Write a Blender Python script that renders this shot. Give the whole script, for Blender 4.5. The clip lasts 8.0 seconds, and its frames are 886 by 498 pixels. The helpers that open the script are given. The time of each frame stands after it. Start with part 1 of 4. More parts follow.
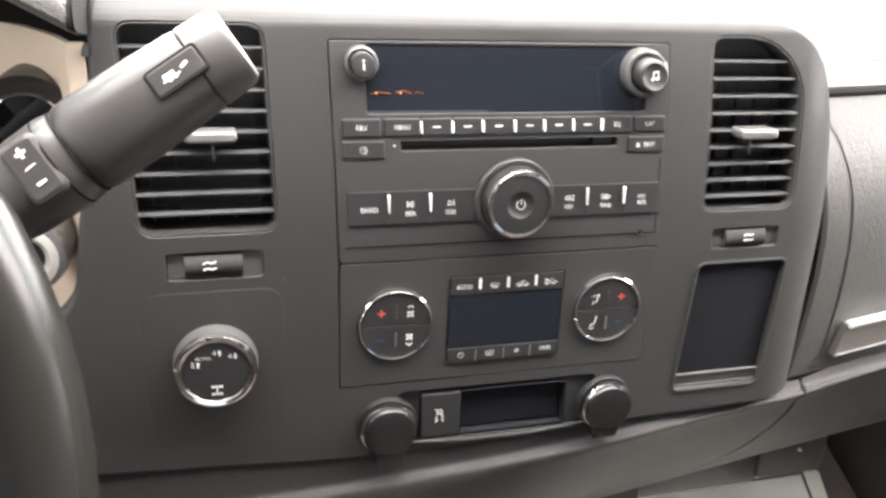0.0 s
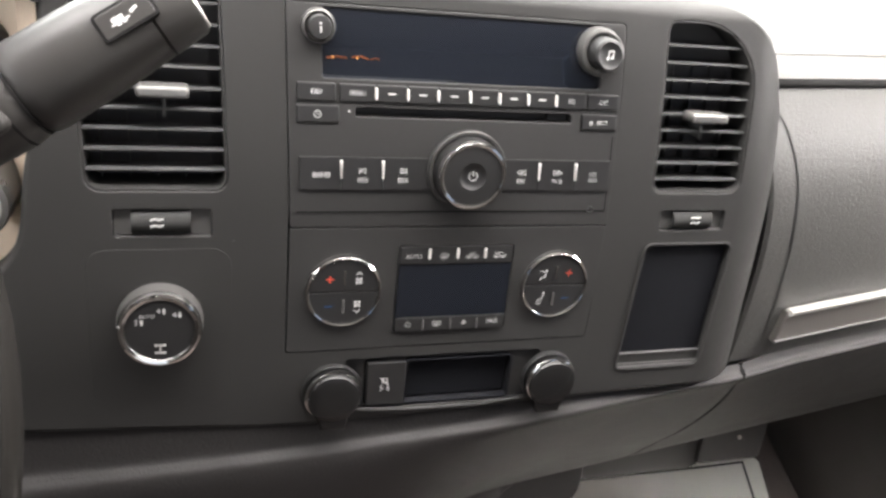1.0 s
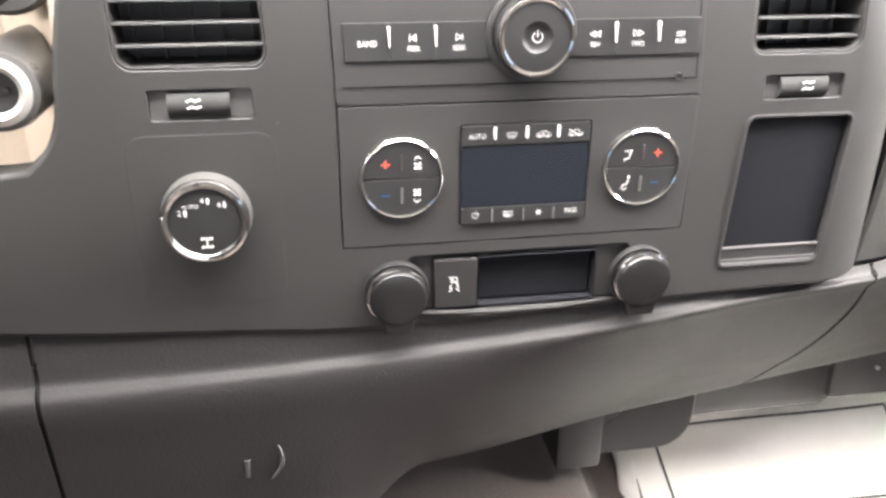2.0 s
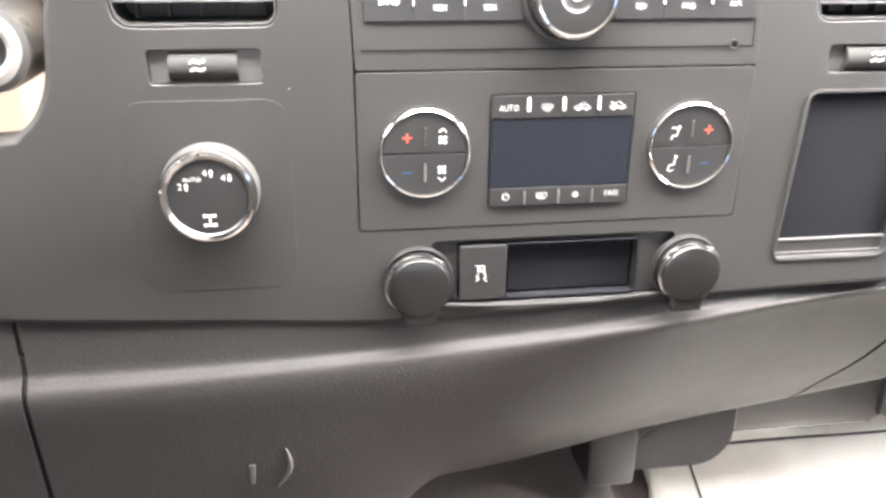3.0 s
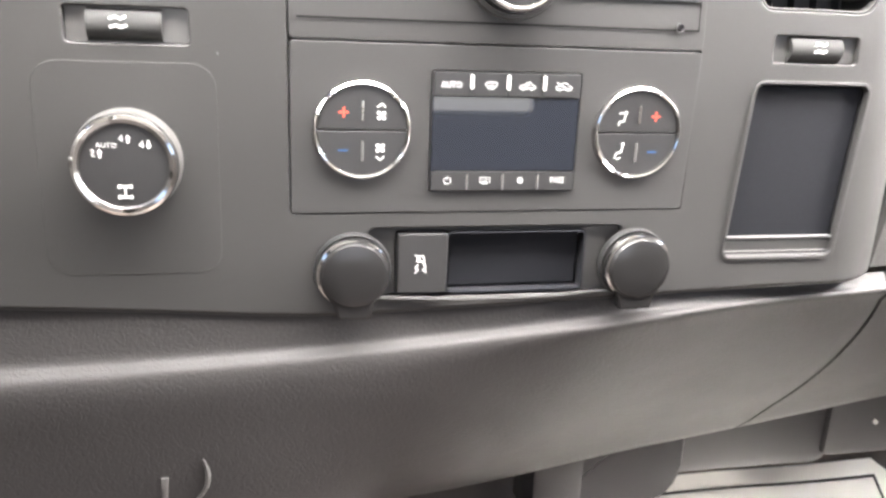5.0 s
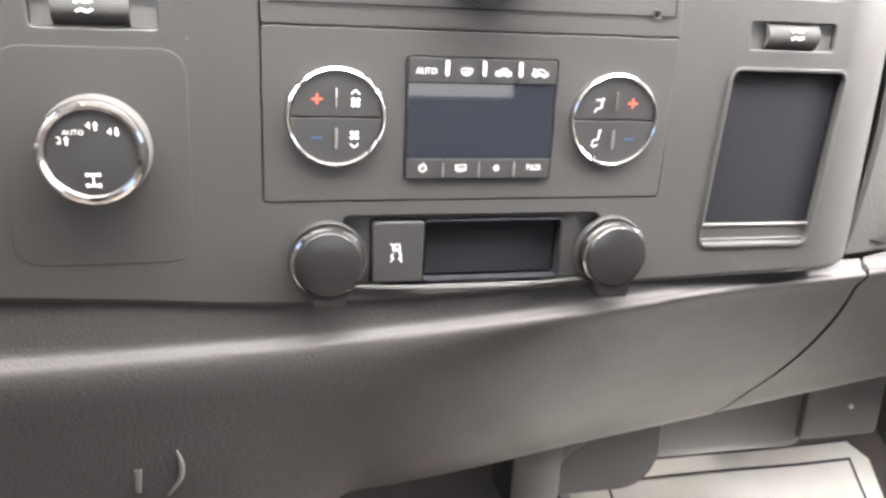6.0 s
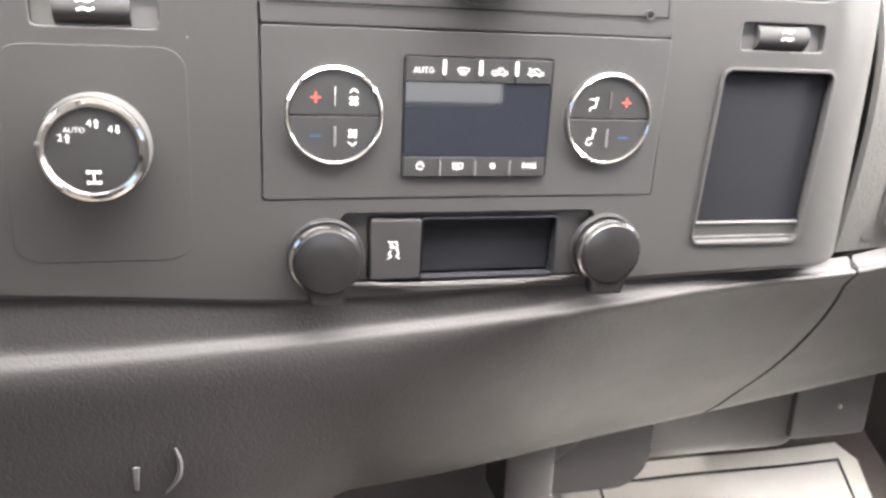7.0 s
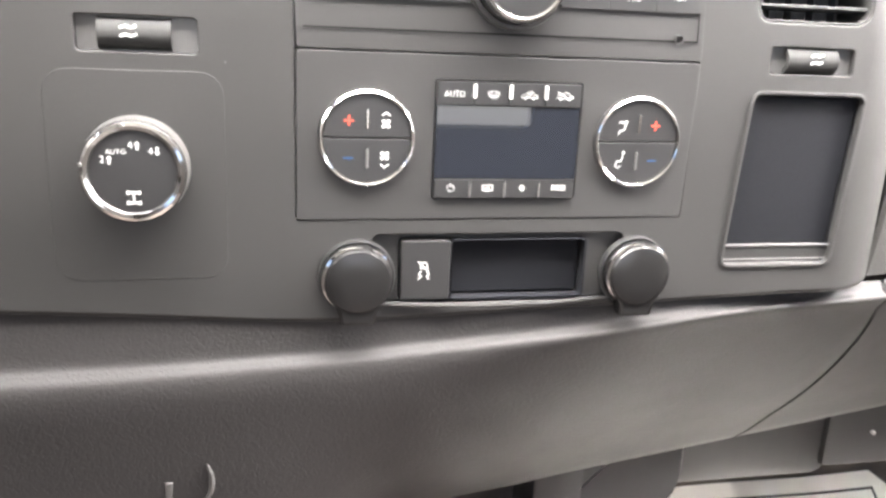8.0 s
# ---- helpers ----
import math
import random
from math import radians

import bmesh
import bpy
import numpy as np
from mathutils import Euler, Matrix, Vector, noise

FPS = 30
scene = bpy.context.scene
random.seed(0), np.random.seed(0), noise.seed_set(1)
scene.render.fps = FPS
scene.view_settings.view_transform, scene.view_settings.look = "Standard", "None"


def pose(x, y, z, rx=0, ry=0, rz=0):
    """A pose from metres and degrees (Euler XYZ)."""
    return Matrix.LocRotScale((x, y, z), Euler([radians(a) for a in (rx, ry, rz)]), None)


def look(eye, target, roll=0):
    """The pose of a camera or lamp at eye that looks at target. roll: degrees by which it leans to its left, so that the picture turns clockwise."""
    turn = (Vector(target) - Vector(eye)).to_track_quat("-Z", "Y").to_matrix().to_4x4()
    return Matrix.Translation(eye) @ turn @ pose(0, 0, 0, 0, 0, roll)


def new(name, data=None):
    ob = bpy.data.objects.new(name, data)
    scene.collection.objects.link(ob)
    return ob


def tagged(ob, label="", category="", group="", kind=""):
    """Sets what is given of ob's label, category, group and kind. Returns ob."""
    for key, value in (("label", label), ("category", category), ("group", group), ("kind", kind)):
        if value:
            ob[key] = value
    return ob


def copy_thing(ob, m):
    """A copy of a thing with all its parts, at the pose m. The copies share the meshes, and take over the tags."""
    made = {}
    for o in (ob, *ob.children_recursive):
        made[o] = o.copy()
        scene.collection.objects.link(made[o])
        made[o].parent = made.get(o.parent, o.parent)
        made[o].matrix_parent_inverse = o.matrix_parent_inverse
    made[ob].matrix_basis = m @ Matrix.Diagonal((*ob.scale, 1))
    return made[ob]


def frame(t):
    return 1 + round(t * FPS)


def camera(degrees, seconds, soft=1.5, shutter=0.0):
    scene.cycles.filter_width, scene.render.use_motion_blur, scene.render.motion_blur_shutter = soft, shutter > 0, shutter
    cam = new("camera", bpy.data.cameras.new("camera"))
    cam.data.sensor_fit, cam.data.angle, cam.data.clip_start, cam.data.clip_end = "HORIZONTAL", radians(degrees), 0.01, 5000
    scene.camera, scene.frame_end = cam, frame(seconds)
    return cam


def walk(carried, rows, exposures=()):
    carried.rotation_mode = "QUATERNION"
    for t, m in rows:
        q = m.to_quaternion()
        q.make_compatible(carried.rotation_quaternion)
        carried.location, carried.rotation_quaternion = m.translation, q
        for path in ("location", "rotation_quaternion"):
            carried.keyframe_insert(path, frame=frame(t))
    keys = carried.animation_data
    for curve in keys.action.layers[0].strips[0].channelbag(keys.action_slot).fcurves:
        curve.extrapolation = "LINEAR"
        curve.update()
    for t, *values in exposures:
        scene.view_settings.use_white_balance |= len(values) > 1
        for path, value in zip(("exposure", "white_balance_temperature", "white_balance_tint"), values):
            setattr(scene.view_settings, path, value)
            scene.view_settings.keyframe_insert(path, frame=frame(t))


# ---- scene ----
from mathutils.geometry import tessellate_polygon

cam = camera(55.9, 8.0, soft=2.8)
PATH = [
    (0, (-0.185, -0.493, 0.826), (0.327, 1.307, 0.121), 2.6),
    (0.5, (-0.187, -0.501, 0.832), (0.379, 1.295, 0.16), 4.5),
    (1, (-0.179, -0.502, 0.816), (0.42, 1.263, 0.091), 6.0),
    (1.5, (-0.154, -0.485, 0.777), (0.348, 1.268, -0.045), 3.1),
    (1.7, (-0.144, -0.492, 0.764), (0.226, 1.295, -0.055), 1.0),
    (2.8, (-0.128, -0.441, 0.711), (0.151, 1.379, -0.069), 0.2),
    (3, (-0.129, -0.445, 0.707), (0.135, 1.387, -0.05), 0.5),
    (3.5, (-0.138, -0.433, 0.669), (0.126, 1.434, 0.003), 2.2),
    (4, (-0.138, -0.434, 0.67), (0.284, 1.421, 0.052), 3.6),
    (4.2, (-0.118, -0.443, 0.656), (0.294, 1.435, 0.104), 2.2),
    (5.3, (-0.127, -0.433, 0.65), (0.291, 1.432, 0.063), 2.8),
    (5.5, (-0.123, -0.435, 0.651), (0.309, 1.427, 0.064), 3.0),
    (6, (-0.121, -0.431, 0.65), (0.332, 1.419, 0.04), 2.8),
    (6.5, (-0.126, -0.433, 0.648), (0.334, 1.412, 0.03), 3.0),
    (7, (-0.127, -0.436, 0.646), (0.354, 1.413, 0.054), 2.9),
    (7.5, (-0.128, -0.441, 0.647), (0.326, 1.423, 0.084), 2.4),
    (8, (-0.13, -0.441, 0.647), (0.29, 1.437, 0.102), 2.7),
]
# the dashboard and all that hangs on it leans ten degrees away from the seats
LEAN = Matrix.Translation((0, 0, 0.58)) @ pose(0, 0, 0, -10) @ Matrix.Translation((0, 0, -0.58))
EXPOSURE = [(0.0, 0.42), (0.5, -0.2), (1.0, -0.12), (1.5, 0.64), (1.7, 0.95), (3.0, 1.86), (3.5, 2.08), (4.0, 1.96), (5.5, 1.9), (6.5, 1.84), (7.5, 1.94), (8.0, 1.84)]
walk(cam, [(t, LEAN @ look(eye, target, roll)) for t, eye, target, roll in PATH], [(t, s, 6600, 13) for t, s in EXPOSURE])

# ---- light ----
world = bpy.data.worlds.new("sky")
scene.world = world
world.use_nodes = True
wn = world.node_tree.nodes
sky = wn.new("ShaderNodeTexSky")
sky.sky_type, sky.sun_disc = "NISHITA", False
sky.sun_elevation, sky.sun_rotation = radians(57), radians(60)
sky.air_density, sky.dust_density = 1.0, 4.0
world.node_tree.links.new(sky.outputs[0], wn["Background"].inputs[0])
wn["Background"].inputs[1].default_value = 0.15
sun = new("sun", bpy.data.lights.new("sun", "SUN"))
sun.data.energy, sun.data.angle, sun.data.color = 5.0, radians(14), (1.0, 0.95, 0.88)
sun.matrix_world = look((0.85, 0.50, 2.2), (0.0, 0.0, 0.7))


def window_light(name, eye, target, width, height, watts):
    """The bright overcast sky as it comes through one window."""
    lamp = new(name, bpy.data.lights.new(name, "AREA"))
    lamp.data.shape, lamp.data.size, lamp.data.size_y = "RECTANGLE", width, height
    lamp.data.energy, lamp.data.color = watts, (1.0, 0.985, 0.96)
    lamp.matrix_world = look(eye, target)
    return lamp


window_light("windshield_light", (0.06, -0.10, 1.135), (0.06, -0.39, 0.735), 1.15, 0.27, 26)
window_light("lower_windshield_light", (0.10, 0.26, 0.90), (0.10, -0.03, 0.50), 1.15, 0.40, 27)
window_light("right_window_light", (0.80, -0.10, 0.90), (0.47, 0.17, 0.0), 0.30, 0.22, 10.5).data.spread = radians(135)
window_light("left_window_light", (-0.80, -0.15, 0.95), (-0.25, 0.05, 0.6), 0.5, 0.30, 4.0)
window_light("rear_window_light", (0.075, -1.49, 0.8625), (0.075, 0.0, 0.8625), 0.85, 0.415, 1.0)


# ---- materials ----
def material(name, color, rough=0.5, metal=0.0, grain=0.0, scale=900.0, vary=0.15, spec=0.5, coat=0.0, sheen=0.0, blotch=18.0, gloss=0.12):
    """A procedural surface: colour varied at two scales, gloss varied, fine relief."""
    m = bpy.data.materials.new(name)
    m.use_nodes = True
    nt = m.node_tree
    b = nt.nodes["Principled BSDF"]
    tc = nt.nodes.new("ShaderNodeTexCoord")
    big = nt.nodes.new("ShaderNodeTexNoise")
    big.inputs["Scale"].default_value, big.inputs["Detail"].default_value = blotch, 4
    small = nt.nodes.new("ShaderNodeTexNoise")
    small.inputs["Scale"].default_value, small.inputs["Detail"].default_value = scale, 3
    for n in (big, small):
        nt.links.new(tc.outputs["Object"], n.inputs["Vector"])
    add = nt.nodes.new("ShaderNodeMath")
    add.operation = "ADD"
    nt.links.new(big.outputs["Fac"], add.inputs[0])
    nt.links.new(small.outputs["Fac"], add.inputs[1])
    ramp = nt.nodes.new("ShaderNodeMapRange")
    ramp.inputs["From Min"].default_value, ramp.inputs["From Max"].default_value = 0.6, 1.4
    ramp.inputs["To Min"].default_value, ramp.inputs["To Max"].default_value = 1 - vary, 1 + vary
    nt.links.new(add.outputs[0], ramp.inputs["Value"])
    hsv = nt.nodes.new("ShaderNodeHueSaturation")
    hsv.inputs["Color"].default_value = (*color, 1)
    nt.links.new(ramp.outputs[0], hsv.inputs["Value"])
    nt.links.new(hsv.outputs[0], b.inputs["Base Color"])
    rr = nt.nodes.new("ShaderNodeMapRange")
    rr.inputs["From Min"].default_value, rr.inputs["From Max"].default_value = 0.3, 0.7
    rr.inputs["To Min"].default_value, rr.inputs["To Max"].default_value = rough * (1 - gloss), min(1.0, rough * (1 + gloss))
    nt.links.new(big.outputs["Fac"], rr.inputs["Value"])
    nt.links.new(rr.outputs[0], b.inputs["Roughness"])
    b.inputs["Metallic"].default_value = metal
    b.inputs["Specular IOR Level"].default_value = spec
    b.inputs["Coat Weight"].default_value = coat
    b.inputs["Sheen Weight"].default_value = sheen
    if grain:
        bump = nt.nodes.new("ShaderNodeBump")
        bump.inputs["Strength"].default_value, bump.inputs["Distance"].default_value = grain, 0.0006
        nt.links.new(small.outputs["Fac"], bump.inputs["Height"])
        nt.links.new(bump.outputs[0], b.inputs["Normal"])
    return m


def leather_material(name, color, rough, cell, depth):
    """Moulded hide grain: pebbles of about a millimetre."""
    m = material(name, color, rough, grain=0.0, vary=0.04, blotch=40, gloss=0.03)
    nt = m.node_tree
    b = nt.nodes["Principled BSDF"]
    tc = [n for n in nt.nodes if n.type == "TEX_COORD"][0]
    vor = nt.nodes.new("ShaderNodeTexVoronoi")
    vor.inputs["Scale"].default_value = cell
    vor.feature = "SMOOTH_F1"
    warp_noise = nt.nodes.new("ShaderNodeTexNoise")
    warp_noise.inputs["Scale"].default_value = cell * 0.4
    mix = nt.nodes.new("ShaderNodeMixRGB")
    mix.inputs[0].default_value = 0.01
    nt.links.new(tc.outputs["Object"], warp_noise.inputs["Vector"])
    nt.links.new(tc.outputs["Object"], mix.inputs[1])
    nt.links.new(warp_noise.outputs["Color"], mix.inputs[2])
    nt.links.new(mix.outputs[0], vor.inputs["Vector"])
    bump = nt.nodes.new("ShaderNodeBump")
    bump.invert = True
    bump.inputs["Strength"].default_value, bump.inputs["Distance"].default_value = depth, 0.0005
    nt.links.new(vor.outputs["Distance"], bump.inputs["Height"])
    nt.links.new(bump.outputs[0], b.inputs["Normal"])
    return m


def glow_material(name, color, strength):
    m = bpy.data.materials.new(name)
    m.use_nodes = True
    b = m.node_tree.nodes["Principled BSDF"]
    b.inputs["Base Color"].default_value = (*[0.15 * c for c in color], 1)
    b.inputs["Emission Color"].default_value = (*color, 1)
    b.inputs["Emission Strength"].default_value = strength
    return m


def glass_material(name):
    """Clear thin glass: light passes straight on, with a faint mirror on its face."""
    m = bpy.data.materials.new(name)
    m.use_nodes = True
    nt = m.node_tree
    nt.nodes.remove(nt.nodes["Principled BSDF"])
    clear, gloss, mix = nt.nodes.new("ShaderNodeBsdfTransparent"), nt.nodes.new("ShaderNodeBsdfGlossy"), nt.nodes.new("ShaderNodeMixShader")
    clear.inputs["Color"].default_value = (0.95, 0.98, 0.97, 1)
    gloss.inputs["Roughness"].default_value = 0.02
    mix.inputs[0].default_value = 0.04
    nt.links.new(clear.outputs[0], mix.inputs[1])
    nt.links.new(gloss.outputs[0], mix.inputs[2])
    nt.links.new(mix.outputs[0], nt.nodes["Material Output"].inputs["Surface"])
    return m


M_BEZEL = material("bezel_plastic", (0.0295, 0.0287, 0.0276), 0.5, grain=0.25, scale=1600, vary=0.06, spec=0.4)
M_MODULE = material("module_plastic", (0.0305, 0.0297, 0.0289), 0.5, grain=0.2, scale=2000, vary=0.05, spec=0.4)
M_BUTTON = material("button_plastic", (0.020, 0.0196, 0.0196), 0.40, grain=0.1, scale=2000, vary=0.06)
M_VANE = material("vane_plastic", (0.075, 0.074, 0.078), 0.6, vary=0.1)
M_BLACK = material("black_plastic", (0.032, 0.0305, 0.031), 0.5, grain=0.1, vary=0.1)
M_SCREEN = material("display_glass", (0.010, 0.012, 0.017), 0.02, vary=0.05, coat=0.6)
# Pad grey raised for the daylight glare on it; panel is a darker copy.
M_PAD_LIT = leather_material("dash_pad_lit", (0.1, 0.097, 0.09), 0.46, 480, 1.1)
M_PANEL = leather_material("passenger_panel_grain", (0.043, 0.042, 0.0395), 0.52, 480, 0.75)
M_PANEL.node_tree.nodes["Principled BSDF"].inputs["Specular IOR Level"].default_value = 0.35
M_LOWER = leather_material("lower_dash", (0.028, 0.026, 0.0255), 0.62, 540, 0.5)
M_LOWER.node_tree.nodes["Principled BSDF"].inputs["Specular IOR Level"].default_value = 0.36
M_CHROME = material("chrome", (0.78, 0.77, 0.75), 0.10, metal=1.0, vary=0.03)
M_SILVER = material("silver_paint", (0.5, 0.49, 0.46), 0.3, metal=0.6, vary=0.05)
M_SATIN = material("satin_grey", (0.12, 0.117, 0.113), 0.34, metal=0.3, vary=0.06)
M_SLAT = material("slat_plastic", (0.07, 0.07, 0.069), 0.42, vary=0.06)
M_DARK = material("seam_black", (0.012, 0.0115, 0.0115), 0.9, vary=0.1, spec=0.1)
M_TAB = material("tab_grey", (0.15, 0.147, 0.142), 0.26, metal=0.4, vary=0.06)
M_RING = material("ring_grey", (0.085, 0.083, 0.08), 0.3, metal=0.3, vary=0.06)
M_TICK = material("bright_tick", (0.78, 0.77, 0.73), 0.38, metal=0.35, vary=0.03)
M_LATCH = material("latch_grey", (0.14, 0.13, 0.12), 0.38, metal=0.5, grain=0.1, vary=0.08)
M_HOOD = material("hood_paint", (0.80, 0.80, 0.78), 0.25, vary=0.03, coat=0.5)
M_COWL = material("cowl_paint", (0.74, 0.74, 0.72), 0.5, grain=0.1, vary=0.08)
M_POCKET = material("pocket_black", (0.009, 0.0094, 0.0115), 0.7, spec=0.12, vary=0.1)
M_WHEEL = material("thumbwheel_plastic", (0.034, 0.034, 0.033), 0.8, grain=0.2, scale=1500, vary=0.06, spec=0.2)
M_CAP = material("cap_plastic", (0.013, 0.0125, 0.0125), 0.22, vary=0.06, spec=0.35)
M_MARK = material("white_marking", (0.62, 0.62, 0.6), 0.5, vary=0.03)
M_RED = material("red_marking", (0.6, 0.085, 0.05), 0.5, vary=0.03)
M_BLUE = material("blue_marking", (0.016, 0.052, 0.125), 0.5, vary=0.03)
M_ORANGE = glow_material("orange_segments", (1.0, 0.25, 0.05), 0.03)
M_HOT = glow_material("hot_segment", (1.0, 0.46, 0.14), 1.1)
M_RIM = leather_material("wheel_leather", (0.012, 0.0113, 0.0104), 0.24, 1100, 0.08)
M_RIM.node_tree.nodes["Principled BSDF"].inputs["Specular IOR Level"].default_value = 0.3
M_GRIP = material("lever_plastic", (0.029, 0.0272, 0.0254), 0.40, grain=0.15, scale=1500, vary=0.06)
M_BEIGE = material("beige_trim", (0.74, 0.62, 0.49), 0.5, grain=0.15, vary=0.06)
M_CARPET = material("carpet", (0.08, 0.064, 0.058), 0.95, grain=1.0, scale=500, vary=0.35, sheen=0.3)
M_PAPER = material("mat_paper", (0.84, 0.82, 0.765), 0.65, grain=0.1, scale=400, vary=0.04, blotch=8)
M_PRINT = material("mat_print", (0.03, 0.03, 0.03), 0.6, vary=0.1)
M_TRIM = material("cab_trim", (0.05, 0.045, 0.042), 0.7, grain=0.2, vary=0.08)
M_HEADLINER = material("headliner", (0.25, 0.24, 0.228), 0.9, grain=0.4, vary=0.06)
M_LOT = material("pale_concrete", (0.5, 0.5, 0.48), 0.9, grain=0.5, scale=60, vary=0.2, blotch=0.6)
M_GLASS = glass_material("windshield_glass")


# ---- building helpers ----
def warp(co):
    """The centre stack leans away a little above the climate unit and rolls back at its outer edge and top."""
    x, y, z = co
    up = max(0.0, z - 0.626)
    y += 0.6 * up * up
    if z > 0.771:
        y += min(0.05, ((z - 0.771) / 0.02) ** 2 * 0.016)
    if x > 0.221:
        y += min(0.06, ((x - 0.221) / 0.04) ** 2 * 0.0185)
    return (x - 0.039 * up, y, z)


BASES = {}


def thing(name, base, label, category, group="", kind="", lean=True):
    """A thing whose parts are given in the upright frame of the centre stack; LEAN sets it in the cab."""
    ob = new(name)
    ob.empty_display_size = 0.02
    ob.matrix_basis = (LEAN if lean else Matrix()) @ Matrix.Translation(base)
    BASES[ob.name] = Vector(base)
    return tagged(ob, label, category, group, kind)


def root_base(ob):
    while ob is not None and ob.parent is not None:
        ob = ob.parent
    return BASES[ob.name] if ob is not None else Vector((0, 0, 0))


def finish(bm, bend=False, sharp=32, cuts=True):
    bmesh.ops.remove_doubles(bm, verts=bm.verts, dist=1e-6)
    if bend:
        zs = [0.64 + 0.0125 * i for i in range(11)] + [0.768 + 0.003 * i for i in range(7)] if cuts else []
        xs = [0.2205 + 0.0028 * i for i in range(16)] if cuts else []
        lo = min(v.co.z for v in bm.verts), min(v.co.x for v in bm.verts)
        hi = max(v.co.z for v in bm.verts), max(v.co.x for v in bm.verts)
        for z in zs:
            if lo[0] + 0.01 < z < hi[0] - 0.001 and hi[0] - lo[0] > 0.03:
                bmesh.ops.bisect_plane(bm, geom=bm.verts[:] + bm.edges[:] + bm.faces[:], plane_co=(0, 0, z), plane_no=(0, 0, 1))
        for x in xs:
            if lo[1] < x < hi[1] and hi[1] - lo[1] > 0.3:
                bmesh.ops.bisect_plane(bm, geom=bm.verts[:] + bm.edges[:] + bm.faces[:], plane_co=(x, 0, 0), plane_no=(1, 0, 0))
        for v in bm.verts:
            v.co = warp(v.co)
    bmesh.ops.recalc_face_normals(bm, faces=bm.faces)
    flat_layer = bm.faces.layers.int.get("flat")
    for f in bm.faces:
        f.smooth = not (flat_layer and f[flat_layer])
    limit = radians(sharp)
    for e in bm.edges:
        if len(e.link_faces) == 2:
            e.smooth = e.calc_face_angle(0) < limit


def part(name, bm, mat, parent=None, label="", bend=False, sharp=32, kind="", cuts=True):
    """Links a bmesh, given in world places, as one mesh under its thing."""
    finish(bm, bend, sharp, cuts)
    base = root_base(parent)
    bmesh.ops.translate(bm, verts=bm.verts, vec=-base)
    me = bpy.data.meshes.new(name)
    bm.to_mesh(me)
    bm.free()
    me.materials.append(mat)
    ob = new(name, me)
    if parent is not None:
        ob.parent = parent
    return tagged(ob, label, kind=kind)


def structure(name, bm, mat, label, category, sharp=32):
    ob = part(name, bm, mat, None, label, sharp=sharp, kind="structure")
    return tagged(ob, category=category)


def rrect(x0, x1, z0, z1, r, n=5):
    """A rounded rectangle, counter-clockwise in x and z. r: one radius or four (bl, br, tr, tl)."""
    rs = (r,) * 4 if isinstance(r, (int, float)) else r
    out = []
    for (cx, cz, a0), q in zip(((x0, z0, 180), (x1, z0, 270), (x1, z1, 0), (x0, z1, 90)), rs):
        q = max(q, 1e-5)
        mx, mz = cx + (q if cx == x0 else -q), cz + (q if cz == z0 else -q)
        for i in range(n + 1):
            a = radians(a0 + 90 * i / n)
            out.append((mx + q * math.cos(a), mz + q * math.sin(a)))
    return out


def smooth_loop(points, n=4, closed=True):
    """A soft curve through points (Catmull-Rom)."""
    out, k = [], len(points)
    for i in range(k if closed else k - 1):
        p = [points[(i + j) % k] if closed else points[min(max(i + j, 0), k - 1)] for j in (-1, 0, 1, 2)]
        for s in range(n):
            t = s / n
            out.append(tuple(0.5 * (2 * b + (c - a) * t + (2 * a - 5 * b + 4 * c - d) * t * t + (3 * b - a - 3 * c + d) * t ** 3) for a, b, c, d in zip(*p)))
    if not closed:
        out.append(tuple(points[-1]))
    return out


def inset(loop, d):
    """A loop moved inwards by d (counter-clockwise loops shrink)."""
    out, k = [], len(loop)
    for i in range(k):
        a, b, c = Vector(loop[i - 1]), Vector(loop[i]), Vector(loop[(i + 1) % k])
        e, f = b - a, c - b
        e = e.normalized() if e.length > 1e-9 else f.normalized()
        f = f.normalized() if f.length > 1e-9 else e
        n = Vector((-e.y - f.y, e.x + f.x))
        n = n.normalized() if n.length > 1e-9 else Vector((-e.y, e.x))
        s = max(0.5, n.dot(Vector((-e.y, e.x))))
        out.append(tuple(b + n * d / s))
    return out


def add_plate(bm, outer, holes, back, front, bevel=0.001, steps=2, cap_back=False, edge=None):
    """A plate in the plane of x and z with holes through it; its front edges are rounded. Smaller y is nearer the seats."""
    loops = [outer] + [list(reversed(h)) for h in holes]
    flat_layer = bm.faces.layers.int.get("flat") or bm.faces.layers.int.new("flat")
    rings = []
    hole_bevel = bevel
    for loop in loops:
        bevel = edge if edge and loop is outer else hole_bevel
        levels = [(0, back)] + [(bevel * (1 - math.cos(math.pi / 2 * i / steps)), front + bevel * (1 - math.sin(math.pi / 2 * i / steps))) for i in range(steps + 1)]
        prev = None
        for d, y in levels:
            ring = [bm.verts.new((x, y, z)) for x, z in (inset(loop, d) if d else loop)]
            if prev:
                for i in range(len(ring)):
                    bm.faces.new((prev[i - 1], prev[i], ring[i], ring[i - 1]))
            else:
                first = ring
            prev = ring
        rings.append((first, prev))
    for pick, want in ((1, True), (0, cap_back)):
        if want:
            flat = [v for r in rings for v in r[pick]]
            tris = tessellate_polygon([[Vector((v.co.x, v.co.z, 0)) for v in r[pick]] for r in rings])
            for t in tris:
                try:
                    bm.faces.new([flat[i] for i in t])[flat_layer] = 1
                except ValueError:
                    pass
    return bm


def plate(outer, holes, back, front, bevel=0.001, steps=2, edge=None):
    return add_plate(bmesh.new(), outer, holes, back, front, bevel, steps, edge=edge)


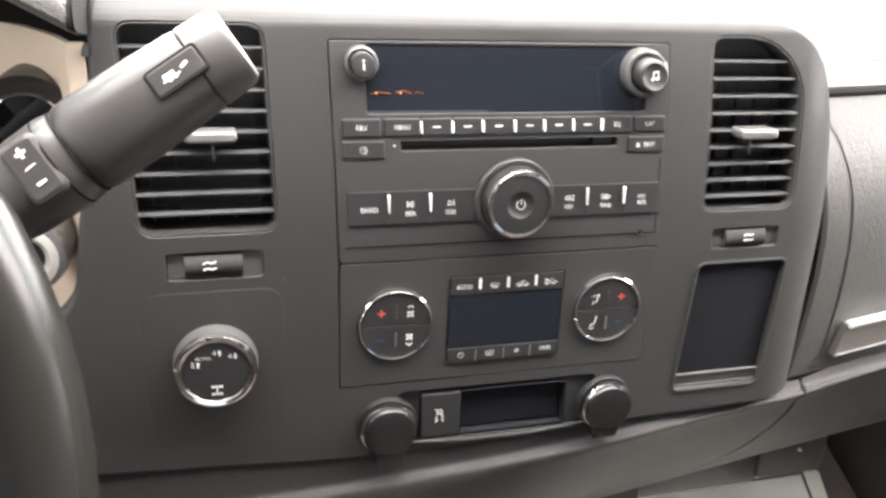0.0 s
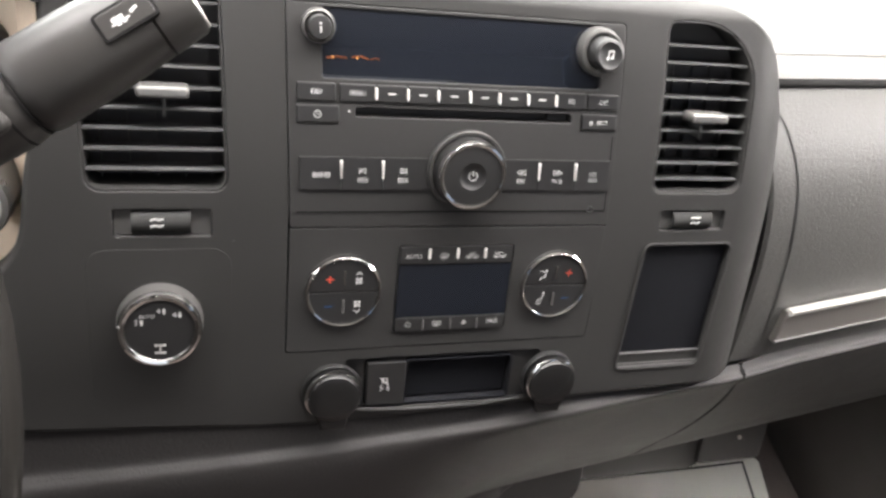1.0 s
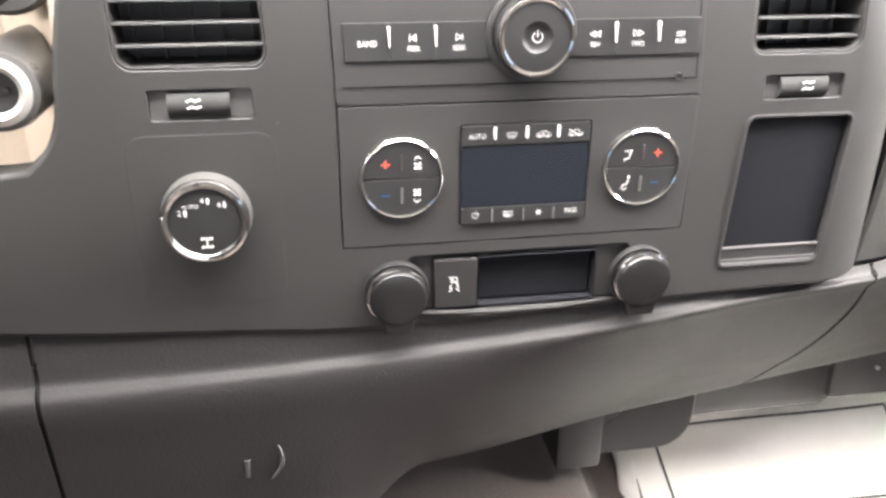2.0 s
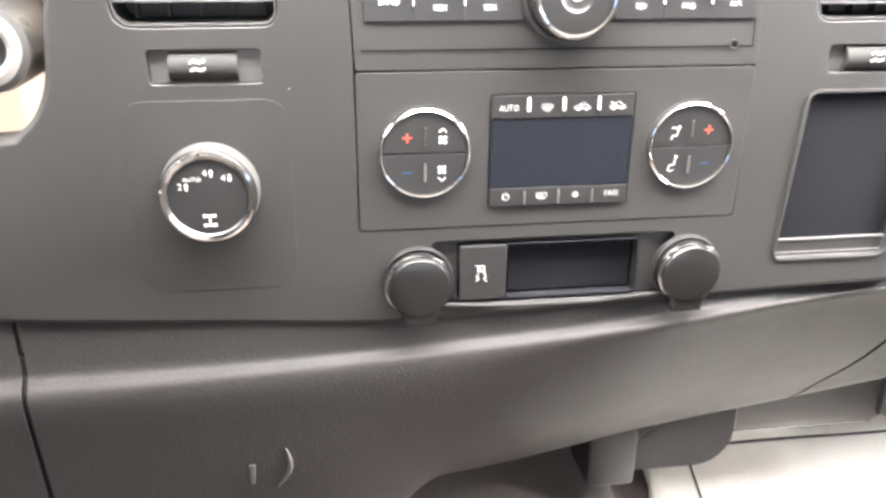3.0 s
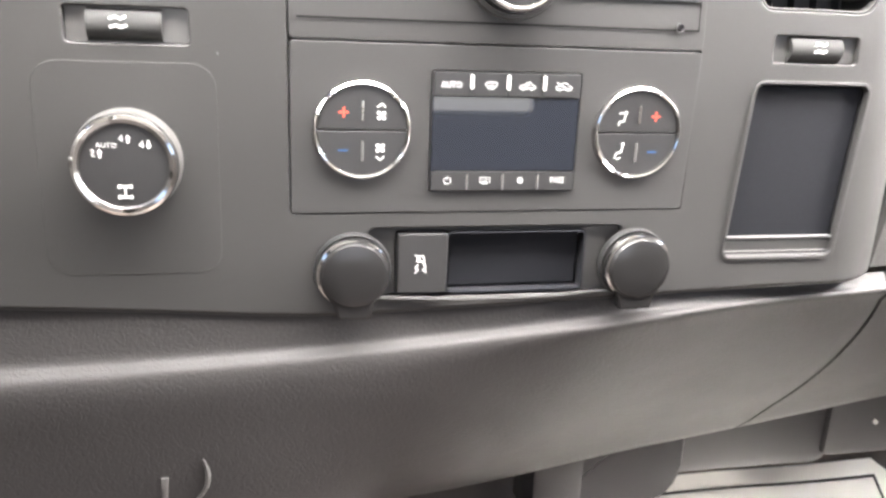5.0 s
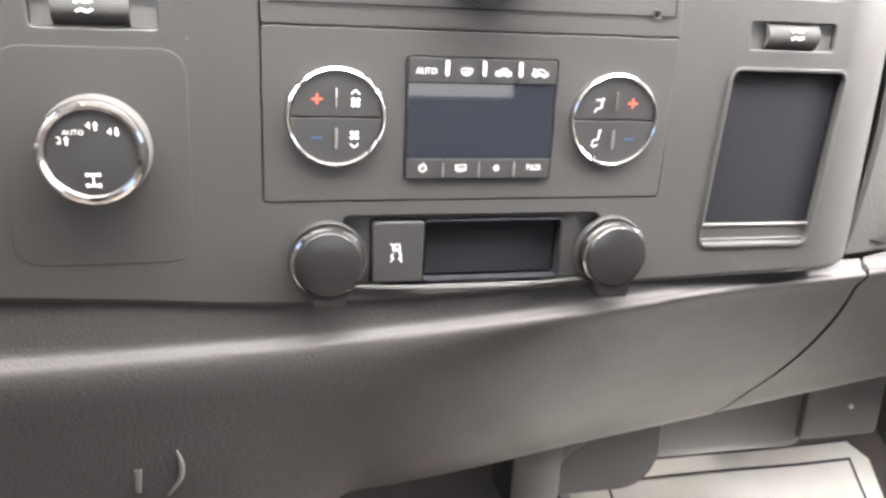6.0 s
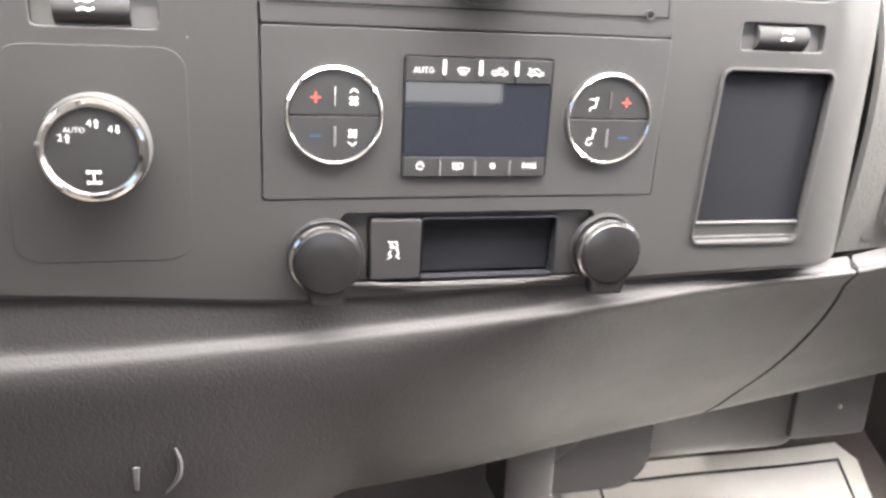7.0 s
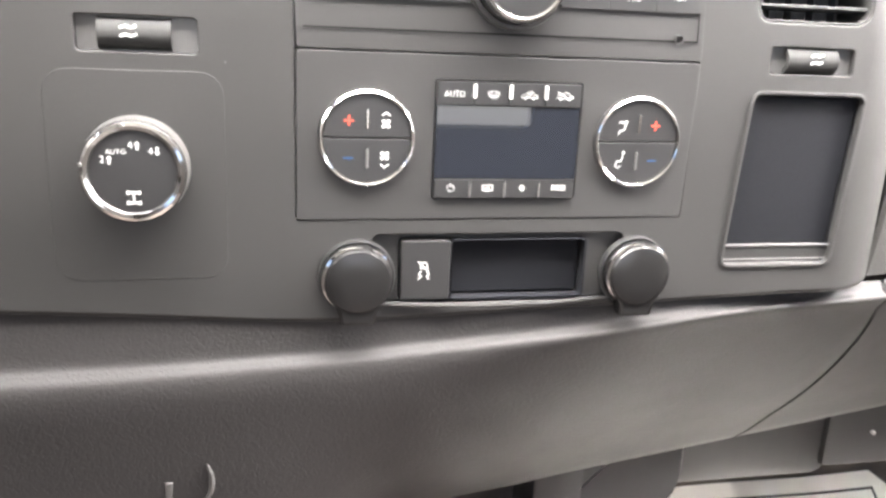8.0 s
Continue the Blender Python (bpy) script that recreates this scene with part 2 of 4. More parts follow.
def key(x0, x1, z0, z1, back, front, r=0.001, bevel=0.0008):
    return plate(rrect(x0, x1, z0, z1, r, 3), [], back, front, bevel)


def lathe(cx, cz, profile, n=48, y0=0.0, tilt=None):
    """A turned body about an axis along y: (radius, distance proud of y0)."""
    bm = bmesh.new()
    prev = None
    for r, d in profile:
        ring = [bm.verts.new((cx + r * math.cos(2 * math.pi * i / n), y0 - d, cz + r * math.sin(2 * math.pi * i / n))) for i in range(n)] if r > 1e-7 else [bm.verts.new((cx, y0 - d, cz))]
        if prev:
            if len(ring) == 1:
                for i in range(n):
                    bm.faces.new((prev[i - 1], prev[i], ring[0]))
            elif len(prev) == 1:
                for i in range(n):
                    bm.faces.new((ring[i - 1], ring[i], prev[0]))
            else:
                for i in range(n):
                    bm.faces.new((prev[i - 1], prev[i], ring[i], ring[i - 1]))
        prev = ring
    return bm


def box(bm, x0, x1, y0, y1, z0, z1, bevel=0.0):
    vs = [bm.verts.new((x, y, z)) for x in (x0, x1) for y in (y0, y1) for z in (z0, z1)]
    fs = [bm.faces.new([vs[i] for i in q]) for q in ((0, 1, 3, 2), (4, 6, 7, 5), (0, 4, 5, 1), (2, 3, 7, 6), (0, 2, 6, 4), (1, 5, 7, 3))]
    if bevel:
        es = list({e for f in fs for e in f.edges})
        bmesh.ops.bevel(bm, geom=es, offset=bevel, segments=2, affect="EDGES", profile=0.5)
    return bm


def loft(rows, closed_u=False, closed_v=False):
    """A skin over rows of places."""
    bm = bmesh.new()
    grid = [[bm.verts.new(p) for p in r] for r in rows]
    for i in range(len(grid) - (0 if closed_v else 1)):
        a, b = grid[i], grid[(i + 1) % len(grid)]
        for j in range(len(a) - (0 if closed_u else 1)):
            k = (j + 1) % len(a)
            bm.faces.new((a[j], a[k], b[k], b[j]))
    return bm


def thicken(bm, t, out=(0, -1, 0.35)):
    """Gives an open skin a thickness on the side away from out."""
    bmesh.ops.recalc_face_normals(bm, faces=bm.faces)
    ref = Vector(out)
    if sum(f.normal.dot(ref) * f.calc_area() for f in bm.faces) < 0:
        bmesh.ops.reverse_faces(bm, faces=bm.faces)
    bm.normal_update()
    fronts, rim = bm.faces[:], [e for e in bm.edges if len(e.link_faces) == 1]
    twin = {v: bm.verts.new(v.co - v.normal * t) for v in bm.verts[:]}
    for f in fronts:
        bm.faces.new([twin[v] for v in reversed(f.verts)])
    for e in rim:
        a, z = e.verts
        bm.faces.new((a, z, twin[z], twin[a]))
    return bm


def sweep(path, radius, n=10, caps=True):
    """A round bar along places; radius is a number or one for each place."""
    bm = bmesh.new()
    pts = [Vector(p) for p in path]
    rad = [radius] * len(pts) if isinstance(radius, (int, float)) else radius
    prev, ref = None, None
    for i, p in enumerate(pts):
        t = (pts[min(i + 1, len(pts) - 1)] - pts[max(i - 1, 0)]).normalized()
        ref = (ref - t * ref.dot(t)).normalized() if ref is not None else t.orthogonal().normalized()
        s = t.cross(ref)
        ring = [bm.verts.new(p + (ref * math.cos(2 * math.pi * k / n) + s * math.sin(2 * math.pi * k / n)) * rad[i]) for k in range(n)]
        if prev:
            for k in range(n):
                bm.faces.new((prev[k - 1], prev[k], ring[k], ring[k - 1]))
        elif caps:
            bm.faces.new(ring)
        prev = ring
    if caps:
        bm.faces.new(prev)
    return bm


def stroke(bm, pts, width, y, closed=False, thick=0.0004):
    """A flat painted line in the plane of x and z."""
    k = len(pts)
    for i in range(k if closed else k - 1):
        a, b = Vector(pts[i]), Vector(pts[(i + 1) % k])
        d = (b - a)
        if d.length < 1e-9:
            continue
        d.normalize()
        n = Vector((-d.y, d.x)) * width / 2
        a, b = a - d * width * 0.3, b + d * width * 0.3
        q = [bm.verts.new((p.x, y - thick, p.y)) for p in (a - n, b - n, b + n, a + n)]
        bm.faces.new(q)
    return bm


def dot(bm, cx, cz, r, y, n=10, thick=0.0004):
    bm.faces.new([bm.verts.new((cx + r * math.cos(2 * math.pi * i / n), y - thick, cz + r * math.sin(2 * math.pi * i / n))) for i in range(n)])
    return bm


def lettering(text, cx, cz, height, y, stretch=1.0, bold=0.0):
    """Printed words, centred, as a mesh in the plane of x and z."""
    cu = bpy.data.curves.new("words", "FONT")
    cu.body, cu.size, cu.align_x, cu.align_y, cu.resolution_u, cu.offset = text, height * 1.38, "CENTER", "CENTER", 2, bold
    ob = new("words", cu)
    me = bpy.data.meshes.new_from_object(ob)
    bm = bmesh.new()
    bm.from_mesh(me)
    bpy.data.objects.remove(ob)
    bpy.data.curves.remove(cu)
    bpy.data.meshes.remove(me)
    for v in bm.verts:
        v.co = (cx + v.co.x * stretch, y - 0.0004, cz + v.co.y)
    return bm


def arc(cx, cz, r, a0, a1, n=14):
    return [(cx + r * math.cos(radians(a0 + (a1 - a0) * i / n)), cz + r * math.sin(radians(a0 + (a1 - a0) * i / n))) for i in range(n + 1)]


def mark(parent, bm, mat=None, name="marking", bend=True):
    return part(name, bm, mat or M_MARK, parent, bend=bend)


# ---- cab shell ----
def quad_slab(corners, t):
    bm = bmesh.new()
    bm.faces.new([bm.verts.new(c) for c in corners])
    return thicken(bm, t, (0, 0, 1))


def wall_plate(name, outer, holes, place, label, category, t=0.05):
    """A wall with openings, built flat and then set upright by place(u, v, w)."""
    bm = plate(outer, holes, t, 0.0, 0.004)
    for v in bm.verts:
        v.co = place(v.co.x, v.co.z, v.co.y)
    return structure(name, bm, M_TRIM, label, category)


FLOOR = -0.16


def toe(y):
    """The cab floor, rising into the toe board."""
    return FLOOR + 0.297 * max(0.0, y - 0.085) + 0.4 * max(0.0, y - 0.42)


rows = []
for y in (-1.5, -0.9, -0.4, -0.1, 0.0, 0.085, 0.16, 0.24, 0.34, 0.42, 0.55, 0.7, 0.82):
    row = []
    for i in range(61):
        x = -0.82 + 1.64 * i / 60
        hump = 0.285 * math.exp(-((x + 0.0) / 0.215) ** 6)
        row.append((x, y, max(toe(y), FLOOR + hump) - 0.006))
    rows.append(row)
structure("floor", thicken(loft(rows), 0.02, (0, 0, 1)), M_CARPET, "dark cab floor carpet with raised transmission hump", "floor")
structure("ground", quad_slab([(-400, -400, -0.9), (400, -400, -0.9), (400, 400, -0.9), (-400, 400, -0.9)], 0.1), M_LOT, "pale grey lot outside the cab", "ground")
structure("firewall", box(bmesh.new(), -0.82, 0.82, 0.74, 0.78, -0.1, 0.62), M_BLACK, "dark firewall behind the dashboard", "wall")
door_out = [(-1.5, -0.2), (0.74, -0.2), (0.74, 0.60), (0.58, 0.63), (0.20, 0.90), (-0.24, 1.215), (-1.5, 1.215)]
door_win = [(-1.35, 0.8), (0.0, 0.8), (-0.3, 1.16), (-1.3, 1.16)]
wall_plate("wall_left", door_out, [door_win], lambda u, v, w: (-0.82 - w, u, v), "grey trimmed cab side with driver window", "wall")
wall_plate("wall_right", door_out, [door_win], lambda u, v, w: (0.82 + w, u, v), "grey trimmed cab side with passenger window", "wall")
wall_plate("wall_rear", rrect(-0.82, 0.82, -0.2, 1.24, 0.01, 2), [rrect(-0.36, 0.51, 0.645, 1.08, 0.03)], lambda u, v, w: (u, -1.5 - w, v), "grey rear cab wall with back window", "wall")
structure("ceiling", box(bmesh.new(), -0.82, 0.82, -1.5, -0.22, 1.22, 1.26), M_HEADLINER, "pale grey cab headliner", "ceiling")


# ---- windshield ----
shield = thing("window_1", (0.0, 0.5, 0.75), "wide raked windshield with black seal and bright daylight", "windshield", kind="structure", lean=False)
part("pane", quad_slab([(-0.76, 0.60, 0.64), (0.76, 0.60, 0.64), (0.66, -0.2, 1.22), (-0.66, -0.2, 1.22)], 0.005), M_GLASS, shield).visible_shadow = False
part("seal", sweep(smooth_loop([(-0.78, 0.47, 0.703), (-0.4, 0.54, 0.686), (0, 0.575, 0.674), (0.28, 0.55, 0.683), (0.40, 0.495, 0.704), (0.475, 0.42, 0.718), (0.525, 0.362, 0.7290), (0.575, 0.352, 0.7310), (0.64, 0.39, 0.7255), (0.78, 0.47, 0.713)], 5, False), 0.0040, 8), M_DARK, shield)
for s in (-1, 1):
    part("pillar", sweep([(s * 0.80, 0.56, 0.64), (s * 0.75, 0.2, 0.93), (s * 0.69, -0.22, 1.22)], 0.035, 10), M_TRIM, shield)

# ---- cowl and wiper outside ----
cowl = thing("cowl_panel", (0.0, 0.75, 0.6), "pale grey cowl panel outside the windshield", "cowl", lean=False)
rows = [[(x, 0.60 + 0.06 * k - 0.10 * (x / 0.8) ** 2, 0.655 - 0.012 * k + 0.006 * math.sin(9 * x)) for k in range(6)] for x in [-0.8 + 0.05 * i for i in range(33)]]
part("panel", thicken(loft(rows), 0.01, (0, 0, 1)), M_COWL, cowl)
hood = thing("truck_hood", (0.0, 1.4, 0.5), "pale painted truck hood in front of the windshield", "hood", lean=False)
rows = [[(x, 0.93 + 0.13 * k - 0.12 * (x / 0.9) ** 2, 0.60 - 0.012 * k - 0.004 * k * k * 0.4 - 0.05 * (x / 0.9) ** 4 + 0.012 * math.exp(-((abs(x) - 0.5) / 0.08) ** 2)) for k in range(9)] for x in [-0.9 + 0.06 * i for i in range(31)]]
part("panel", thicken(loft(rows), 0.01, (0, 0, 1)), M_HOOD, hood)
wiper = thing("wiper", (0.4, 0.66, 0.68), "dark windshield wiper resting on the glass", "wiper", lean=False)
part("arm", sweep([(0.15, 0.74, 0.67), (0.3, 0.67, 0.695), (0.44, 0.58, 0.722), (0.50, 0.56, 0.716)], 0.004, 8), M_BLACK, wiper)
part("blade", sweep([(0.40, 0.575, 0.724), (0.582, 0.54, 0.7075), (0.70, 0.53, 0.699)], 0.003, 8), M_BLACK, wiper)

# ---- dashboard ----
dash = thing("dashboard", (0.0, 0.1, 0.45), "dark grey grained truck dashboard", "dashboard")


def yp(x):
    """How far the passenger side of the dashboard curves away."""
    return 0.02 + 0.2 * max(0.0, x - 0.25) + 0.25 * max(0.0, x - 0.45) ** 2


FACE = smooth_loop([(0.487, 0.0055), (0.515, 0.0030), (0.545, 0.0012), (0.58, 0.0), (0.615, 0.0005), (0.645, 0.004), (0.67, 0.0105), (0.692, 0.0205), (0.708, 0.031), (0.7175, 0.0385)], 4, False)


def along(table, z):
    for (z0, d0), (z1, d1) in zip(table, table[1:]):
        if z <= z1:
            return d0 + (d1 - d0) * (z - z0) / (z1 - z0)
    return table[-1][1]


def face_y(x, z):
    """The passenger face: upright at the latch, rolling back towards the top pad."""
    return yp(x) + along(FACE, z)


# top pad over the whole width
rows = []
for i in range(65):
    x = -0.235 + (0.82 + 0.235) * i / 64
    k = min(1.0, max(0.0, (x - 0.12) / 0.13)) ** 3
    e = max(0.02, yp(x)) + 0.0405
    zt = 0.7258
    lhs = [(0.026, 0.783), (0.030, 0.7862), (0.049, 0.7905), (0.117, 0.7925), (0.36, 0.787), (0.56, 0.768)]
    rhs = [(e, zt), (e + 0.004, zt + 0.0075), (e + 0.018, zt + 0.0225), (e + 0.060, zt + 0.045), (0.36, 0.787), (0.56, 0.768)]
    face = smooth_loop([(a * (1 - k) + c * k, b * (1 - k) + d * k) for (a, b), (c, d) in zip(lhs, rhs)], 4, False)
    rows.append([(x, y, z) for y, z in face])
part("top_pad", thicken(loft(rows), 0.012, (0, -0.3, 1)), M_PAD_LIT, dash, "grained soft top pad")
part("tear_seam", sweep([(x, y - 0.0004, z + 0.0002) for x, y, z in [row[7] for row in rows[30:]]], 0.0007, 6), M_SATIN, dash, "faint crease in the pad")

# passenger face: upper lid, side strip and glove box surround, fitted round the bezel's edge
GAP = smooth_loop([(0.46, 0.2635), (0.487, 0.2675), (0.54, 0.2722), (0.585, 0.2735), (0.63, 0.2710), (0.666, 0.2640), (0.70, 0.2560), (0.735, 0.2470)], 5, False)


def gap_x(z):
    return along(GAP, z)


section = [(along(FACE, 0.7175) + 0.02, 0.7170)] + [(d, z) for z, d in reversed(FACE)] + [(0.05, 0.476)]
rows = []
for i in range(41):
    row = []
    for d, z in section:
        x0 = gap_x(z) + 0.0004 + 0.0006 * min(1.0, max(0.0, (0.69 - z) / 0.05))
        x = x0 + (0.82 - x0) * (i / 40) ** 1.35
        lip = 0.0025 * max(0.0, 1 - (x - x0) / 0.005) ** 2
        row.append((x, yp(x) + d + lip, z))
    rows.append(row)
part("passenger_panel", thicken(loft(rows), 0.006), M_PANEL, dash, "grained passenger side panel")
part("trim_gap", sweep([(0.25 + 0.02 * i, yp(0.25 + 0.02 * i) + 0.0420, 0.7214) for i in range(29)], 0.0042, 8), M_DARK, dash)
part("bezel_gap", sweep([(gap_x(0.485 + 0.008 * i), yp(0.27) + 0.013 + 0.6 * max(0.0, 0.485 + 0.008 * i - 0.66) ** 1.2, 0.485 + 0.008 * i) for i in range(26)], 0.0026, 6), M_DARK, dash)

# knee roll under the centre stack and its passenger continuation
def ridge_z(x):
    return 0.4625 + 0.085 * x + (0.06 if x > 0 else 0.115) * x * x - 0.74 * max(0.0, x - 0.12) ** 2 if x < 0.215 else 0.4769 - 0.015 * min(0.072, x - 0.215) + 0.045 * min(0.07, max(0.0, x - 0.287))


def seam_z(x):
    return 0.4775 + 0.02 * x + 0.17 * x * x - 0.62 * max(0.0, x - 0.12) ** 2 if x < 0.215 else 0.4841 - 0.04 * min(0.072, x - 0.215) + 0.10 * min(0.07, max(0.0, x - 0.287))


def roll_y(x):
    if x > 0.287:
        return 0.0268 + 0.21 * (x - 0.287)
    return 0.325 * max(0.0, x - 0.06) ** 1.6 - 0.004


BOTTOM = smooth_loop([(-0.62, 0.508), (-0.40, 0.498), (-0.295, 0.4885), (-0.19, 0.482), (-0.1, 0.4765), (0.0, 0.479), (0.11, 0.483), (0.2, 0.4862), (0.262, 0.4868)], 3, False)


def ease(k):
    k = min(1.0, max(0.0, k))
    return k * k * (3 - 2 * k)


def roll_profile(x):
    """Section of the knee roll: a hollow sweeps out of the bezel to the crest; the skin below is deep at the drawer and tucks under towards the passenger."""
    y, zr, zt = roll_y(x), ridge_z(x), seam_z(x)
    w = ease((x + 0.02) / 0.24)
    zb = along(BOTTOM, x) if x < 0.262 else zt + 0.0005
    g = zb - zr
    top = [(0.0062, zb + 0.001), (0.0058, zb - 0.40 * g), (0.0048, zb - 0.80 * g), (0.0016, zr + 0.07 * g)]
    hollow = [(0.0042 - y, zb + 0.0010), (0.0033 - y, zb - 0.30 * g), (0.0024 - y, zb - 0.78 * g), (-0.0010 - y, zr + 0.08 * g)]
    full = [(0.0062, zb + 0.001), (0.0034, zb - 0.16 * g), (0.0012, zb - 0.50 * g), (0.0002, zr + 0.07 * g)]
    r = 0.5 * ease((x - 0.07) / 0.09)
    top = [(a * (1 - r) + c * r, q * (1 - r) + e * r) for (a, q), (c, e) in zip(top, full)]
    r = ease((x + 0.30) / 0.14)
    top = [(a * r + c * (1 - r), q * r + e * (1 - r)) for (a, q), (c, e) in zip(top, hollow)]
    crest = -0.0002 * (1 - w)
    ye, ze = 0.18, 0.283 + 0.15 * (x - 0.3)
    fs = (0.0, 0.08, 0.27, 0.52, 0.76, 1.0)
    tuck = [((ye - y) * f - 0.048 * f * (1 - f) - 0.0035 * (1 - f) ** 6, (ze - zr) * f - 0.0025 * (f == 0.0)) for f in fs] + [(ye - y + 0.05, ze - zr + 0.004)]
    deep = [(-0.0017, -0.0025), (-0.0020, -0.016), (0.002, -0.045), (0.009, -0.095), (0.020, -0.15), (0.05, -0.20), (0.12, -0.23)]
    short = [(-0.0017, -0.0025), (-0.0018, -0.016), (0.004, -0.045), (0.018, -0.085), (0.040, -0.120), (0.075, -0.148), (0.120, -0.158)]
    d = ease((x + 0.14) / 0.09)
    low = []
    for f, (a, q), (c, e), (m, n), out in zip(fs + (1.0,), tuck, deep, short, (1.0, 0.75, 0.2, 0.0, 0.0, 0.0, 0.0)):
        c, e = c * (1 - d) + m * d, e * (1 - d) + n * d
        k = ease((0.160 + 0.04 * (1 - f) - x) / 0.28)
        low.append((a * (1 - k) + c * k + crest * out, zr + q * (1 - k) + e * k))
    return [(y + a, q) for a, q in smooth_loop(top + low, 4, False)]


def roll_skin(edge0, edge1, n):
    """A stretch of the roll between two seams, each an x for every station of the section."""
    rows = []
    for i in range(n + 1):
        row = []
        for j in range(41):
            x = edge0(j / 40) + (edge1(j / 40) - edge0(j / 40)) * i / n
            row.append((x, *roll_profile(x)[j]))
        rows.append(row)
    return loft(rows)


def left_seam(s):
    return -0.306 + 0.001 * s


def right_seam(s):
    u = min(1.0, max(0.0, (s - 0.5) / 0.4))
    return 0.286 + 0.058 * u - 0.066 * u * u


part("knee_roll", thicken(roll_skin(left_seam, right_seam, 96), 0.006), M_LOWER, dash, "dark padded knee roll", sharp=75)
part("passenger_roll", thicken(roll_skin(lambda s: right_seam(s) + 0.0038, lambda s: 0.82, 30), 0.006), M_LOWER, dash, sharp=75)
part("driver_roll", thicken(roll_skin(lambda s: -0.62, lambda s: left_seam(s) - 0.0035, 16), 0.006), M_LOWER, dash, sharp=75)
for name, seam in (("left_gap", left_seam), ("right_gap", right_seam)):
    pts = []
    for j in range(6, 36):
        x = seam(j / 40) + (0.0025 if name == "right_gap" else -0.0018)
        y, z = roll_profile(x)[j]
        pts.append((x, y + 0.0042, z + 0.003 * (j > 18)))
    part("seam_gap", sweep(pts, 0.0036, 6), M_DARK, dash)

# ---- centre bezel ----
bezel = thing("center_bezel", (0.0, 0.0, 0.48), "dark grey satin plastic bezel of the centre stack", "bezel")
right_edge = [(gap_x(z) - 0.0016 + 0.039 * max(0.0, z - 0.626), z) for z in [0.4872 + 0.0105 * i for i in range(22)]]
corner = smooth_loop([right_edge[-1], (0.2475, 0.730), (0.2405, 0.7475), (0.2285, 0.7645), (0.210, 0.7775), (0.185, 0.7855), (0.15, 0.788)], 5, False)[1:]
left_edge = smooth_loop([(-0.238, 0.788), (-0.2435, 0.78), (-0.25, 0.72), (-0.256, 0.69), (-0.264, 0.655), (-0.269, 0.625), (-0.276, 0.608), (-0.286, 0.598), (-0.30, 0.594), (-0.40, 0.592)], 3, False)
bottom = BOTTOM[3:]
outline = bottom + right_edge + corner + left_edge
LV = rrect(-0.2315, -0.1495, 0.650, 0.7735, 0.009)
RV = rrect(0.1455, 0.2195, 0.650, 0.770, (0.008, 0.010, 0.045, 0.008), 6)


def taper(loop):
    """The climate panel is a little narrower at its lower right corner."""
    return [(x - (0.022 * max(0.0, 0.626 - z) if x > 0 else 0.0), z + (0.0008 if x > 0 and z < 0.54 else 0.0)) for x, z in loop]


STACK = taper(rrect(-0.1129, 0.1129, 0.5360, 0.7650, 0.002, 2))
LWHEEL = rrect(-0.2175, -0.1605, 0.6215, 0.6385, 0.002, 3)
RWHEEL = rrect(0.1565, 0.2105, 0.6215, 0.6365, 0.002, 3)
POCKET = [(x + (z - 0.557) * 0.062, z) for x, z in rrect(0.1448, 0.2195, 0.5055, 0.6105, 0.006)]
SLOT = rrect(-0.0715, 0.0765, 0.4870, 0.5275, 0.004)
part("face", plate(outline, [LV, RV, STACK, LWHEEL, RWHEEL, POCKET, SLOT], 0.02, 0.0, 0.0009, 3, 0.0032), M_BEZEL, bezel, bend=True)
part("lint_speck", lathe(-0.1475, 0.618, [(0.0005, 0.0), (0.0003, 0.0003), (0.0, 0.0004)], 8), M_VANE, bezel, "tiny pale speck")
# raised line round the drive selector
sel = rrect(-0.2345, -0.1485, 0.5045, 0.6130, 0.012)
part("selector_plate", plate(sel, [], 0.0, -0.00028, 0.00028), M_BEZEL, bezel)

